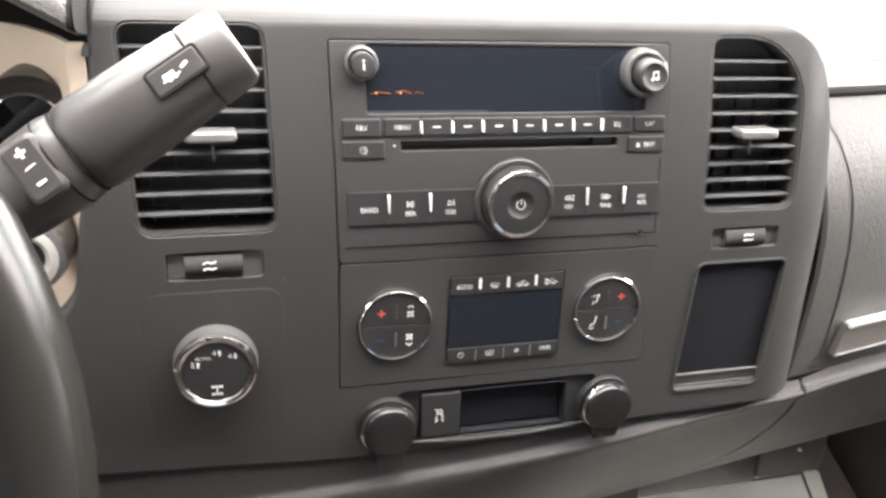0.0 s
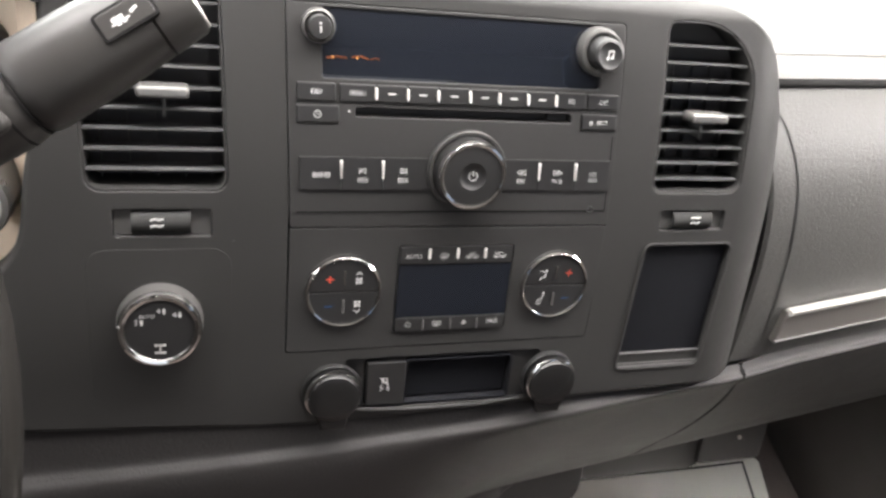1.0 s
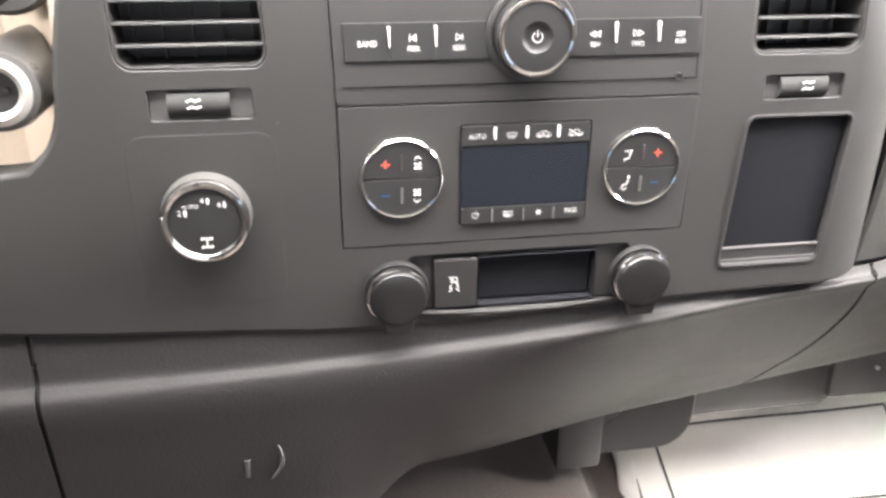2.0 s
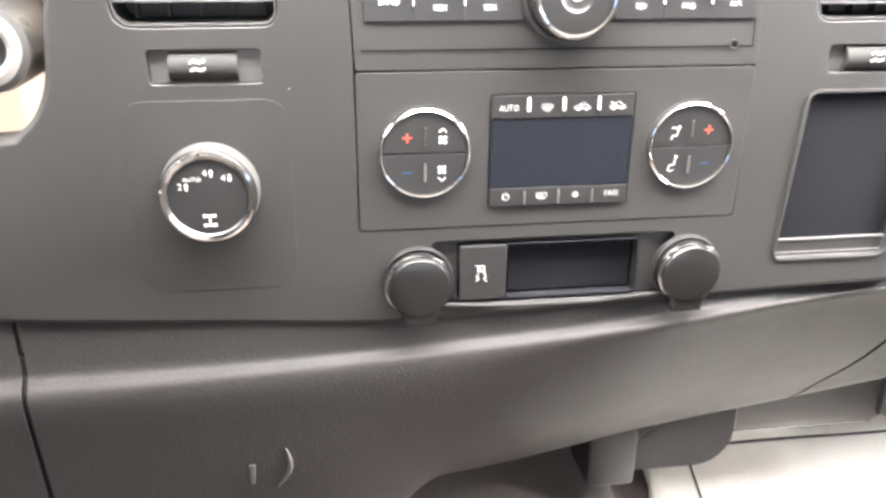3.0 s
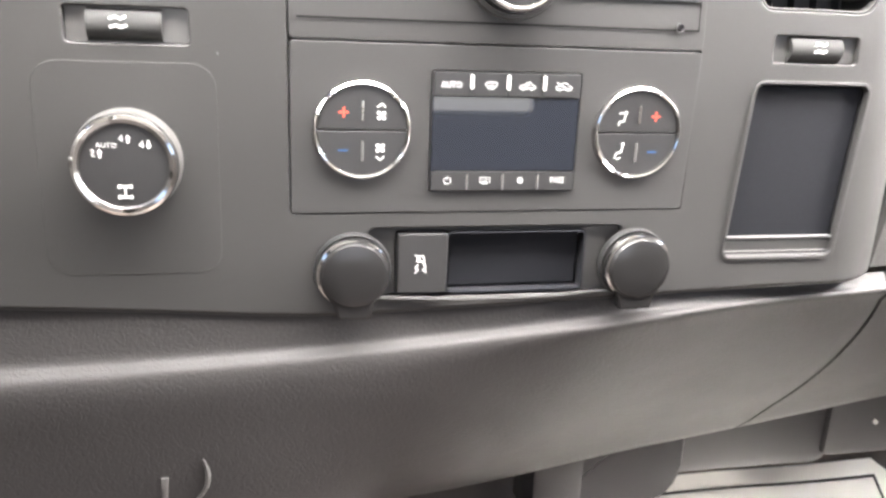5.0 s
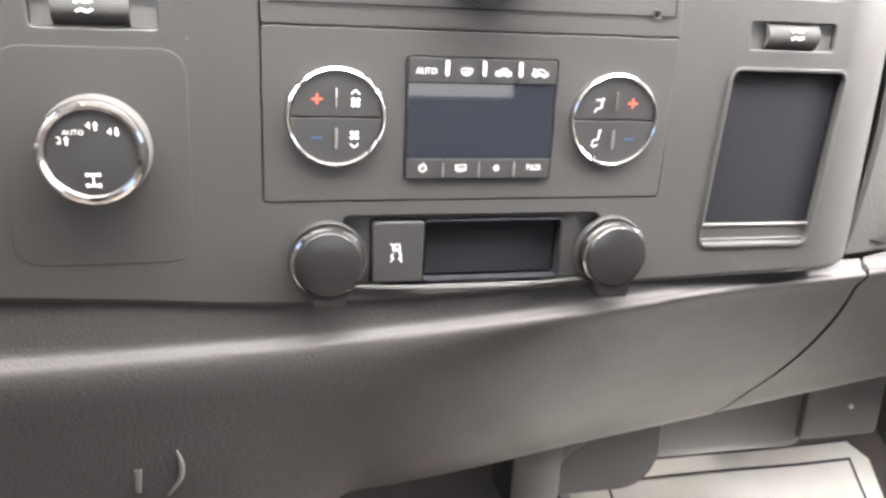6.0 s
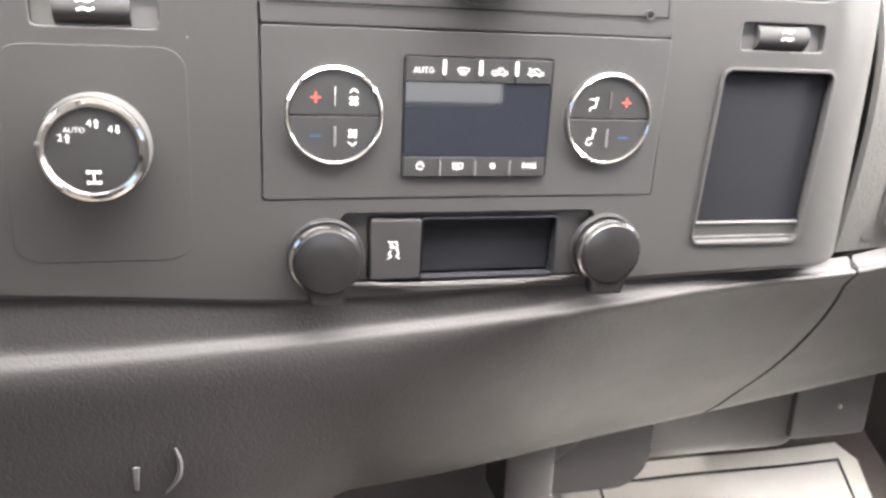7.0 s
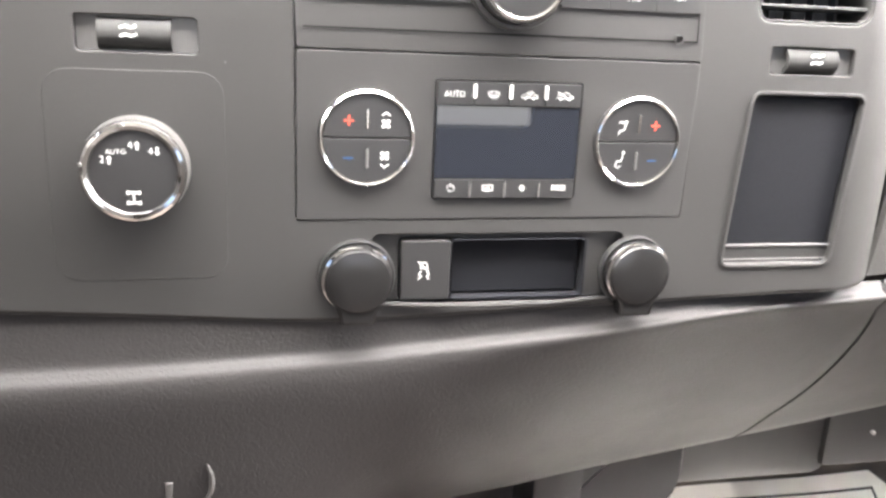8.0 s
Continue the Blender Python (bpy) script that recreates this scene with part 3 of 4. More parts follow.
# ---- air vents ----
def air_vent(loop, x0, x1, z0, slat_zs, tab_x, label):
    vent = thing("air_vent", ((x0 + x1) / 2, 0.02, z0), label, "air vent", "dashboard air vents")
    part("frame", plate(inset(loop, 0.0002), [inset(loop, 0.0016)], 0.05, 0.0005, 0.0006), M_BEZEL, vent, bend=True)
    bm = bmesh.new()
    zs = [z for x, z in loop]
    box(bm, x0 - 0.004, x1 + 0.004, 0.032, 0.034, z0 - 0.004, max(zs) + 0.004)
    part("backing", bm, M_VANE, vent)
    for z in slat_zs:
        a, b = [min(x for x, q in loop), max(x for x, q in loop)]
        for i in range(len(loop)):
            (xa, za), (xb, zb) = loop[i], loop[(i + 1) % len(loop)]
            if (za - z) * (zb - z) < 0:
                xi = xa + (xb - xa) * (z - za) / (zb - za)
                if xi > (x0 + x1) / 2:
                    b = min(b, xi)
                else:
                    a = max(a, xi)
        prof = [(0.0046, 0.0009), (0.0031, 0.0004), (0.0031, -0.0005), (0.006, -0.0010), (0.022, -0.0025), (0.022, -0.0005)]
        rows = [[(x, y, z + dz) for y, dz in prof] for x in (a + 0.001, b - 0.001)]
        bm = loft(rows, closed_u=True)
        for row in (bm.verts[:6], bm.verts[6:]):
            bm.faces.new(row)
        part("slat", bm, M_SLAT, vent, bend=True)
    for i in range(5):
        x = x0 + (x1 - x0) * (i + 0.5) / 5
        bm = box(bmesh.new(), x - 0.0007, x + 0.0007, 0.024, 0.0315, z0 + 0.002, max(zs) - (0.004 if x < x1 - 0.03 else 0.02))
        part("vane", bm, M_VANE, vent, bend=True)
    z = slat_zs[4]
    tab = part("tab", plate(rrect(tab_x - 0.0150, tab_x + 0.0145, z - 0.0032, z + 0.0034, 0.0025, 4), [], 0.004, -0.010, 0.002, 3), M_TAB, vent, "silver adjuster tab", bend=True)
    part("stem", box(bmesh.new(), tab_x - 0.0008, tab_x + 0.0008, 0.002, 0.02, z - 0.016, z - 0.002), M_SLAT, tab, bend=True)
    return vent


air_vent(LV, -0.2315, -0.1495, 0.650, [0.6625 + 0.0121 * i for i in range(9)], -0.184, "square dark air vent with silver tab, behind the shift lever")
air_vent(RV, 0.1455, 0.2195, 0.650, [0.6595 + 0.0117 * i for i in range(9)], 0.180, "dark air vent with one rounded corner and silver tab")


def vent_dial(loop, x0, x1, z0, z1, label, shift=0.0):
    dial = thing("vent_dial", ((x0 + x1) / 2, 0.0, z0), label, "dial", "vent thumbwheels")
    w = (x1 - x0) * 0.18
    bm = bmesh.new()
    box(bm, x0 + 0.0003, x1 - 0.0003, 0.0035, 0.006, z0 + 0.0003, z1 - 0.0003)
    part("recess", bm, M_SATIN, dial, "lighter grey recess floor")
    rows = []
    n = 9
    for i in range(n + 1):
        a = radians(-62 + 124 * i / n)
        rows.append([(x, 0.0085 - 0.011 * math.cos(a), (z0 + z1) / 2 + 0.0086 * math.sin(a)) for x in (x0 + w, x0 + w + 0.0006, x1 - 1.2 * w - 0.0006, x1 - 1.2 * w)])
    bm = loft(rows)
    part("wheel", thicken(bm, 0.003), M_WHEEL, dial, "dark matt thumbwheel")
    cx, cz = (x0 + x1) / 2 + shift, (z0 + z1) / 2 + 0.0013
    for dz in (0.0018, -0.0022):
        bm = bmesh.new()
        stroke(bm, [(cx - 0.0036, cz + dz), (cx - 0.0012, cz + dz + 0.0009), (cx + 0.0012, cz + dz), (cx + 0.0036, cz + dz + 0.0009)], 0.0012, -0.0034)
        mark(dial, bm)
    return dial


vent_dial(LWHEEL, -0.2175, -0.1605, 0.6215, 0.6385, "black thumbwheel under the driver-side vent", -0.0032)
vent_dial(RWHEEL, 0.1565, 0.2105, 0.6215, 0.6365, "black thumbwheel under the passenger-side vent")

# ---- radio ----
radio = thing("radio", (0.0, 0.0, 0.628), "dark grey car radio with wide black display and chrome knob", "radio")
SL = rrect(-0.071, 0.0765, 0.6985, 0.7045, 0.0015, 2)
DISP = rrect(-0.0915, 0.0955, 0.7215, 0.7628, 0.002, 2)
part("faceplate", plate(rrect(-0.1126, 0.1126, 0.6266, 0.7647, 0.002, 2), [SL, DISP], 0.02, -0.0006, 0.0005), M_MODULE, radio, bend=True)
part("display", key(-0.0918, 0.0958, 0.7212, 0.7631, 0.006, 0.0008, 0.002, 0.0003), M_SCREEN, radio, "wide black glossy display", bend=True, cuts=False)
part("disc_slot", key(-0.0712, 0.0767, 0.6983, 0.7047, 0.012, 0.010, 0.001, 0.0003), M_BLACK, radio, bend=True)
bm = bmesh.new()
stroke(bm, [(-0.1085, 0.6372), (0.1085, 0.6372)], 0.0010, -0.0007)
stroke(bm, [(0.1085, 0.6372), (0.1085, 0.690)], 0.0008, -0.0007)
mark(radio, bm, M_DARK, "groove")
for dx, w, top in ((0.0, 0.012, 0.0), (0.0155, 0.010, 0.0016), (0.027, 0.0055, 0.0)):
    bm = bmesh.new()
    x = -0.0885 + dx
    stroke(bm, [(x, 0.7335 + top * 0.5), (x + w * 0.5, 0.7345 + top * 0.5), (x + w, 0.7337)], 0.0009 if w > 0.006 else 0.0007, 0.0008)
    mark(radio, bm, M_ORANGE, "lit_segment")
for dx in (0.0035, 0.0185):
    mark(radio, dot(bmesh.new(), -0.0885 + dx, 0.7342, 0.0007, 0.0003), M_HOT, "lit_point")


def radio_key(x0, x1, z0, z1, words="", h=0.003, front=-0.0019):
    k = part("key", key(x0, x1, z0, z1, 0.0, front, 0.0012, 0.0009), M_BUTTON, radio, bend=True)
    if words:
        mark(k, lettering(words, (x0 + x1) / 2, (z0 + z1) / 2, h, front, 0.86))
    return k


radio_key(-0.1075, -0.0835, 0.7078, 0.7190, "FAV", 0.0034)
bounds = [-0.0818, -0.0583, -0.038, -0.018, 0.0034, 0.0235, 0.0437, 0.0639, 0.0862]
for i, (a, b) in enumerate(zip(bounds, bounds[1:])):
    k = radio_key(a + 0.0003, b - 0.0003, 0.7078, 0.7190, {0: "MENU", 7: "EQ"}.get(i, ""), 0.0031)
    if 0 < i < 7:
        bm = bmesh.new()
        stroke(bm, [((a + b) / 2 - 0.0022, 0.7137), ((a + b) / 2 + 0.0022, 0.7137)], 0.0011, -0.0019)
        mark(k, bm)
for x in bounds[1:-1]:
    part("divider", key(x - 0.0008, x + 0.0008, 0.7098, 0.7172, -0.001, -0.0036, 0.0006, 0.0006), M_TICK, radio, "bright upright divider", bend=True)
radio_key(0.0870, 0.1105, 0.7082, 0.7186, "CAT", 0.003)
k = radio_key(-0.1080, -0.0815, 0.6945, 0.7055)
bm = bmesh.new()
stroke(bm, arc(-0.0950, 0.7000, 0.0021, 0, 360, 18), 0.0005, -0.0019)
stroke(bm, [(-0.0950, 0.7012), (-0.0950, 0.7000), (-0.0940, 0.7000)], 0.0004, -0.0019)
mark(k, bm)
k = radio_key(0.0835, 0.1103, 0.6945, 0.7052, "")
mark(k, lettering("EJECT", 0.0990, 0.69985, 0.0027, -0.0019, 0.86))
bm = bmesh.new()
bm.faces.new([bm.verts.new((0.0908 + a, -0.0023, 0.6995 + q)) for a, q in ((-0.0016, 0.0), (0.0016, 0.0), (0.0, 0.0018))])
stroke(bm, [(0.0893, 0.6986), (0.0923, 0.6986)], 0.0005, -0.0019)
mark(k, bm)
mark(radio, dot(bmesh.new(), -0.0752, 0.7022, 0.0007, -0.0006), None, "slot_dot")
part("slot_end", key(0.0605, 0.0745, 0.6995, 0.7035, 0.008, 0.0035, 0.001, 0.0005), M_BUTTON, radio, bend=True)
ROW = [(-0.1062, -0.08035, "BAND"), (-0.08025, -0.05335, "SEEK"), (-0.05325, -0.0225, "SEEK"), (0.0275, 0.05505, "REV"), (0.05515, 0.08205, "FWD"), (0.08215, 0.1086, "CD/\nAUX")]
for i, (a, b, words) in enumerate(ROW):
    k = part("key", key(a, b, 0.6522, 0.6735, 0.0, -0.0020, 0.0004, 0.0003), M_BUTTON, radio, bend=True)
    c = (a + b) / 2 + (-0.002 if i == 2 else 0.001 if i == 3 else 0.0005)
    if i in (0, 5):
        mark(k, lettering(words, c, 0.6620, 0.0036 if i == 0 else 0.0029, -0.0020, 0.82))
        continue
    mark(k, lettering(words, c, 0.6588, 0.0031, -0.0020, 0.82))
    bm = bmesh.new()
    s = -1 if i in (1, 3) else 1
    for dx in ((0.0,) if i < 3 else (-0.0016, 0.0016)):
        stroke(bm, [(c + dx - 0.0015 * s, 0.6668), (c + dx + 0.0015 * s, 0.6650), (c + dx - 0.0015 * s, 0.6632)], 0.00045, -0.0020, True)
    if i < 3:
        stroke(bm, [(c + 0.0021 * s, 0.6668), (c + 0.0021 * s, 0.6632)], 0.0005, -0.0020)
    mark(k, bm)
for x in (-0.0803, -0.0533, 0.0551, 0.0821):
    part("divider", plate([(x - 0.0003, 0.6600), (x + 0.0003, 0.6600), (x + 0.0009, 0.6716), (x - 0.0009, 0.6716)], [], -0.001, -0.0042, 0.0006), M_TICK, radio, "bright upright divider", bend=True)

# knobs
KX, KZ = 0.0014, 0.6662
vol = part("volume_knob", lathe(KX, KZ, [(0.0232, 0.002), (0.0232, 0.010), (0.0226, 0.0140), (0.020, 0.0150)], 56), M_BUTTON, radio, "large round knob with chrome edge")
part("collar", lathe(KX, KZ, [(0.0270, 0.0), (0.0270, 0.0035), (0.0262, 0.0046), (0.0240, 0.0046), (0.0235, 0.002)], 56), M_MODULE, vol)
part("chrome_ring", lathe(KX, KZ, [(0.0230, 0.0123), (0.0229, 0.0147), (0.0221, 0.0163), (0.0209, 0.0167), (0.0198, 0.0161), (0.0196, 0.0145)], 64), M_CHROME, vol, "bright chrome ring")
part("knob_face", lathe(KX, KZ, [(0.0198, 0.0145), (0.0196, 0.0153), (0.015, 0.0159), (0.009, 0.0159), (0.0075, 0.0147), (0.004, 0.0139), (0.0, 0.0137)], 48), M_BUTTON, vol)
bm = bmesh.new()
stroke(bm, arc(KX, KZ, 0.0029, 125, 415, 18), 0.0006, -0.0150)
stroke(bm, [(KX, KZ + 0.0037), (KX, KZ + 0.0002)], 0.0006, -0.0150)
mark(vol, bm, bend=False)
IX, IZ = -0.0938, 0.7522
info = part("info_knob", lathe(IX, IZ, [(0.0072, 0.0), (0.0072, 0.010), (0.0067, 0.0112), (0.005, 0.0116), (0.0, 0.0112)], 36), M_BUTTON, radio, bend=True)
part("ring", lathe(IX, IZ, [(0.0102, 0.0), (0.0102, 0.004), (0.0097, 0.0056), (0.0088, 0.0061), (0.0080, 0.0052), (0.0078, 0.002)], 40), M_RING, info, "dark satin ring", bend=True)
bm = bmesh.new()
stroke(bm, [(IX, IZ - 0.0026), (IX, IZ + 0.0006)], 0.0011, -0.0119)
dot(bm, IX, IZ + 0.0024, 0.0008, -0.0119)
mark(info, bm)
TX, TZ = 0.0925, 0.7468
tune = part("tune_knob", lathe(TX, TZ, [(0.0108, 0.002), (0.0106, 0.016), (0.0100, 0.0182), (0.0085, 0.0190), (0.007, 0.0180), (0.0, 0.0174)], 44), M_BUTTON, radio, bend=True)
part("ring", lathe(TX, TZ, [(0.0158, 0.0), (0.0158, 0.006), (0.0151, 0.0086), (0.0136, 0.0092), (0.0118, 0.0084), (0.0112, 0.004)], 48), M_RING, tune, "dark satin ring", bend=True)
bm = bmesh.new()
dot(bm, TX - 0.0016, TZ - 0.002, 0.0010, -0.0182)
dot(bm, TX + 0.0015, TZ - 0.0014, 0.0010, -0.0182)
stroke(bm, [(TX - 0.0009, TZ - 0.002), (TX - 0.0009, TZ + 0.0024), (TX + 0.0025, TZ + 0.003), (TX + 0.0025, TZ - 0.0014)], 0.0007, -0.0182)
mark(tune, bm)
part("aux_jack", lathe(0.0972, 0.6385, [(0.0026, 0.0012), (0.0026, 0.0022), (0.002, 0.0022), (0.0016, 0.0004), (0.0, 0.0004)], 18), M_BLACK, radio, bend=True)

# ---- climate control ----
clim = thing("climate_control", (0.0, 0.0, 0.5365), "dark grey climate control panel with two round chrome-ringed pads", "climate control")
PADS = ((-0.0757, 0.5812), (0.0781, 0.5812))
BLOCK = rrect(-0.0395, 0.0432, 0.5482, 0.6128, 0.0015, 2)
holes = [arc(px, pz, 0.0257, 0, 360, 48)[:-1] for px, pz in PADS]
part("faceplate", plate(taper(rrect(-0.1126, 0.1126, 0.5363, 0.6258, 0.002, 2)), holes + [BLOCK], 0.02, -0.0005, 0.0005), M_MODULE, clim)
part("display_block", plate(inset(BLOCK, 0.0004), [], 0.004, -0.0006, 0.0006), M_BUTTON, clim)
part("display", key(-0.0386, 0.0423, 0.5596, 0.5996, 0.0, -0.0016, 0.0006, 0.0003), M_SCREEN, clim, "black glossy climate display")


def clim_key(x0, x1, z0, z1, front=-0.0024):
    return part("key", key(x0, x1, z0, z1, 0.0, front, 0.0006, 0.00025), M_BUTTON, clim)


def car_icon(bm, cx, cz, s, y):
    stroke(bm, [(cx - 2.6 * s, cz - 0.6 * s), (cx - 2.4 * s, cz + 0.3 * s), (cx - 1.2 * s, cz + 0.5 * s), (cx - 0.4 * s, cz + 1.3 * s), (cx + 0.9 * s, cz + 1.3 * s), (cx + 1.6 * s, cz + 0.4 * s), (cx + 2.6 * s, cz + 0.1 * s), (cx + 2.6 * s, cz - 0.6 * s)], 0.0004, y, True)
    for q in (-1.4, 1.4):
        dot(bm, cx + q * s, cz - 0.7 * s, 0.5 * s, y)


xs = [-0.0385, -0.0185, 0.0015, 0.0215, 0.0422]
for i in range(4):
    k = clim_key(xs[i] + 0.0001, xs[i + 1] - 0.0001, 0.6000, 0.6122)
    c, z = (xs[i] + xs[i + 1]) / 2 + (0.0006 if i else -0.0008), 0.6055
    if i == 0:
        mark(k, lettering("AUTO", c, z, 0.0034, -0.0024, 0.86))
        continue
    bm = bmesh.new()
    if i == 1:
        stroke(bm, [(c - 0.0032, z + 0.0012), (c - 0.0016, z + 0.0019), (c + 0.0016, z + 0.0019), (c + 0.0032, z + 0.0012), (c + 0.0022, z - 0.0008), (c - 0.0022, z - 0.0008)], 0.0004, -0.0024, True)
        for d in (-0.0012, 0, 0.0012):
            stroke(bm, [(c + d, z + 0.0008), (c + d, z - 0.002)], 0.0004, -0.0024)
    else:
        car_icon(bm, c, z, 0.0017, -0.0024)
        if i == 3:
            stroke(bm, [(c - 0.004, z + 0.0024), (c + 0.001, z - 0.0004)], 0.0006, -0.0024)
        else:
            stroke(bm, arc(c, z + 0.0002, 0.0010, 0, 300, 8), 0.0005, -0.0024)
    mark(k, bm)
for x in xs[1:-1]:
    part("divider", key(x - 0.0008, x + 0.0011, 0.6036, 0.6112, -0.002, -0.0034, 0.0006, 0.0004), M_TICK, clim, "bright upright divider")
for i in range(4):
    k = clim_key(xs[i] + 0.0001, xs[i + 1] - 0.0001, 0.5488, 0.5592)
    c, z = (xs[i] + xs[i + 1]) / 2 + (0.001 if i == 3 else -0.001 if i == 0 else 0), 0.5546
    if i == 3:
        mark(k, lettering("PASS", c, z, 0.0034, -0.0024, 0.86))
        continue
    bm = bmesh.new()
    if i == 0:
        stroke(bm, arc(c, z, 0.0019, 120, 420, 14), 0.00045, -0.0024)
        stroke(bm, [(c, z + 0.0025), (c, z + 0.0004)], 0.00045, -0.0024)
    elif i == 1:
        stroke(bm, [(c - 0.0028, z + 0.0016), (c + 0.0028, z + 0.0016), (c + 0.0028, z - 0.0012), (c - 0.0028, z - 0.0012)], 0.0004, -0.0024, True)
        for d in (-0.0012, 0, 0.0012):
            stroke(bm, [(c + d, z + 0.0006), (c + d - 0.0004, z - 0.0002), (c + d, z - 0.0022)], 0.0004, -0.0024)
    else:
        for a in (0, 60, 120):
            stroke(bm, [(c - 0.0018 * math.cos(radians(a)), z - 0.0018 * math.sin(radians(a))), (c + 0.0018 * math.cos(radians(a)), z + 0.0018 * math.sin(radians(a)))], 0.00045, -0.0024)
        stroke(bm, arc(c, z, 0.0012, 0, 360, 12), 0.0004, -0.0024)
    mark(k, bm)
for x in xs[1:-1]:
    part("divider", key(x - 0.0006, x + 0.0006, 0.5495, 0.5575, -0.002, -0.0033, 0.0005, 0.0005), M_SATIN, clim)


def fan_icon(bm, cx, cz, s, y):
    for a in range(4):
        q = radians(45 + 90 * a)
        dot(bm, cx + 0.95 * s * math.cos(q), cz + 0.95 * s * math.sin(q), 0.55 * s, y, 8)
    dot(bm, cx, cz, 0.3 * s, y, 8)


for side, (px, pz) in zip((-1, 1), PADS):
    ring = part("chrome_ring", lathe(px, pz, [(0.0257, 0.0), (0.0257, 0.0018), (0.0253, 0.0033), (0.0246, 0.0039), (0.0239, 0.0034), (0.0236, 0.0016)], 64), M_CHROME, clim, "thin bright chrome ring")
    g = 0.0003
    for a0 in (0, 180):
        part("pad_key", plate(arc(px, pz + (g if a0 == 0 else -g), 0.0235, a0, a0 + 180, 26), [], 0.004, -0.0024, 0.0005), M_BUTTON, clim)
    bm = bmesh.new()
    tx = px + side * 0.0098
    for d in ((1, 0), (0, 1)):
        stroke(bm, [(tx - 0.0024 * d[0], pz + 0.0093 - 0.0024 * d[1]), (tx + 0.0024 * d[0], pz + 0.0093 + 0.0024 * d[1])], 0.0009, -0.0024)
    mark(ring, bm, M_RED, "plus_mark")
    bm = bmesh.new()
    stroke(bm, [(tx - 0.0026, pz - 0.0105), (tx + 0.0022, pz - 0.0105)], 0.0011, -0.0024)
    mark(ring, bm, M_BLUE, "minus_mark")
    fx = px - side * 0.0098
    bm = bmesh.new()
    if side < 0:
        fan_icon(bm, fx, pz + 0.0078, 0.0019, -0.0024)
        fan_icon(bm, fx - 0.0004, pz - 0.0092, 0.0019, -0.0024)
        stroke(bm, [(fx - 0.002, pz + 0.0122), (fx, pz + 0.0140), (fx + 0.002, pz + 0.0122)], 0.0007, -0.0024)
        stroke(bm, [(fx - 0.0024, pz - 0.0138), (fx - 0.0004, pz - 0.0156), (fx + 0.0016, pz - 0.0138)], 0.0007, -0.0024)
    else:
        for zc, s in ((pz + 0.0078, 1), (pz - 0.0095, -1)):
            dot(bm, fx + 0.0016, zc + 0.0034, 0.0009, -0.0024)
            stroke(bm, [(fx + 0.0014, zc + 0.0020), (fx + 0.0008, zc - 0.0012), (fx - 0.0018, zc - 0.0016), (fx - 0.0024, zc - 0.0034)], 0.0007, -0.0024)
            if s > 0:
                stroke(bm, [(fx - 0.0026, zc + 0.0028), (fx - 0.0008, zc + 0.0036), (fx + 0.0002, zc + 0.0022)], 0.0005, -0.0024)
            else:
                stroke(bm, [(fx - 0.0030, zc - 0.0040), (fx - 0.0012, zc - 0.0054), (fx + 0.0008, zc - 0.0040)], 0.0005, -0.0024)
    mark(ring, bm)
    for zc, h in ((pz + 0.0102, 0.0052), (pz - 0.0108, 0.0052)):
        part("divider", key(px - 0.0007, px + 0.0007, zc - h, zc + h, -0.001, -0.0034, 0.0005, 0.0005), M_SATIN if zc < pz else M_CHROME, clim)
    part("notch", key(px - 0.001, px + 0.001, pz - 0.0262, pz - 0.0252, 0.0, -0.0032, 0.0002, 0.0002), M_BUTTON, clim)

# ---- drive selector knob ----
knob = thing("drive_selector_knob", (-0.193, 0.0, 0.5635), "round black four-wheel-drive selector knob with chrome edge", "knob")
DX, DZ = -0.1922, 0.5646
part("skirt", lathe(DX, DZ, [(0.0264, 0.001), (0.0263, 0.003), (0.0258, 0.009), (0.0254, 0.0122)], 56), M_SATIN, knob, "grey tapered skirt")
part("chrome_ring", lathe(DX, DZ, [(0.0255, 0.0118), (0.0254, 0.0138), (0.0245, 0.0156), (0.0230, 0.0163), (0.0212, 0.0158), (0.0204, 0.0144)], 64), M_CHROME, knob, "bright chrome ring")
part("knob_face", lathe(DX, DZ, [(0.0207, 0.0135), (0.0204, 0.0146), (0.010, 0.0150), (0.0, 0.0151)], 48), M_BUTTON, knob)
part("pointer", key(-0.2172, -0.2152, 0.5672, 0.5692, -0.012, -0.0166, 0.0005, 0.0004), M_TAB, knob)
Y4 = -0.0151
DZ -= 0.0014


def drive_mark(words, cx, cz, up=None, h=0.0036):
    cx, cz = cx + 0.0012, cz + 0.0015
    mark(knob, lettering(words, cx, cz, h, Y4), bend=False)
    if up is not None:
        bm = bmesh.new()
        s = 1 if up else -1
        x = cx + 0.0032
        bm.faces.new([bm.verts.new((x + a, Y4 - 0.0004, cz + b * s)) for a, b in ((-0.0014, 0.0002), (0.0014, 0.0002), (0.0, 0.0021))])
        stroke(bm, [(x, cz + 0.0002 * s), (x, cz - 0.0018 * s)], 0.0012, Y4)
        mark(knob, bm, bend=False)


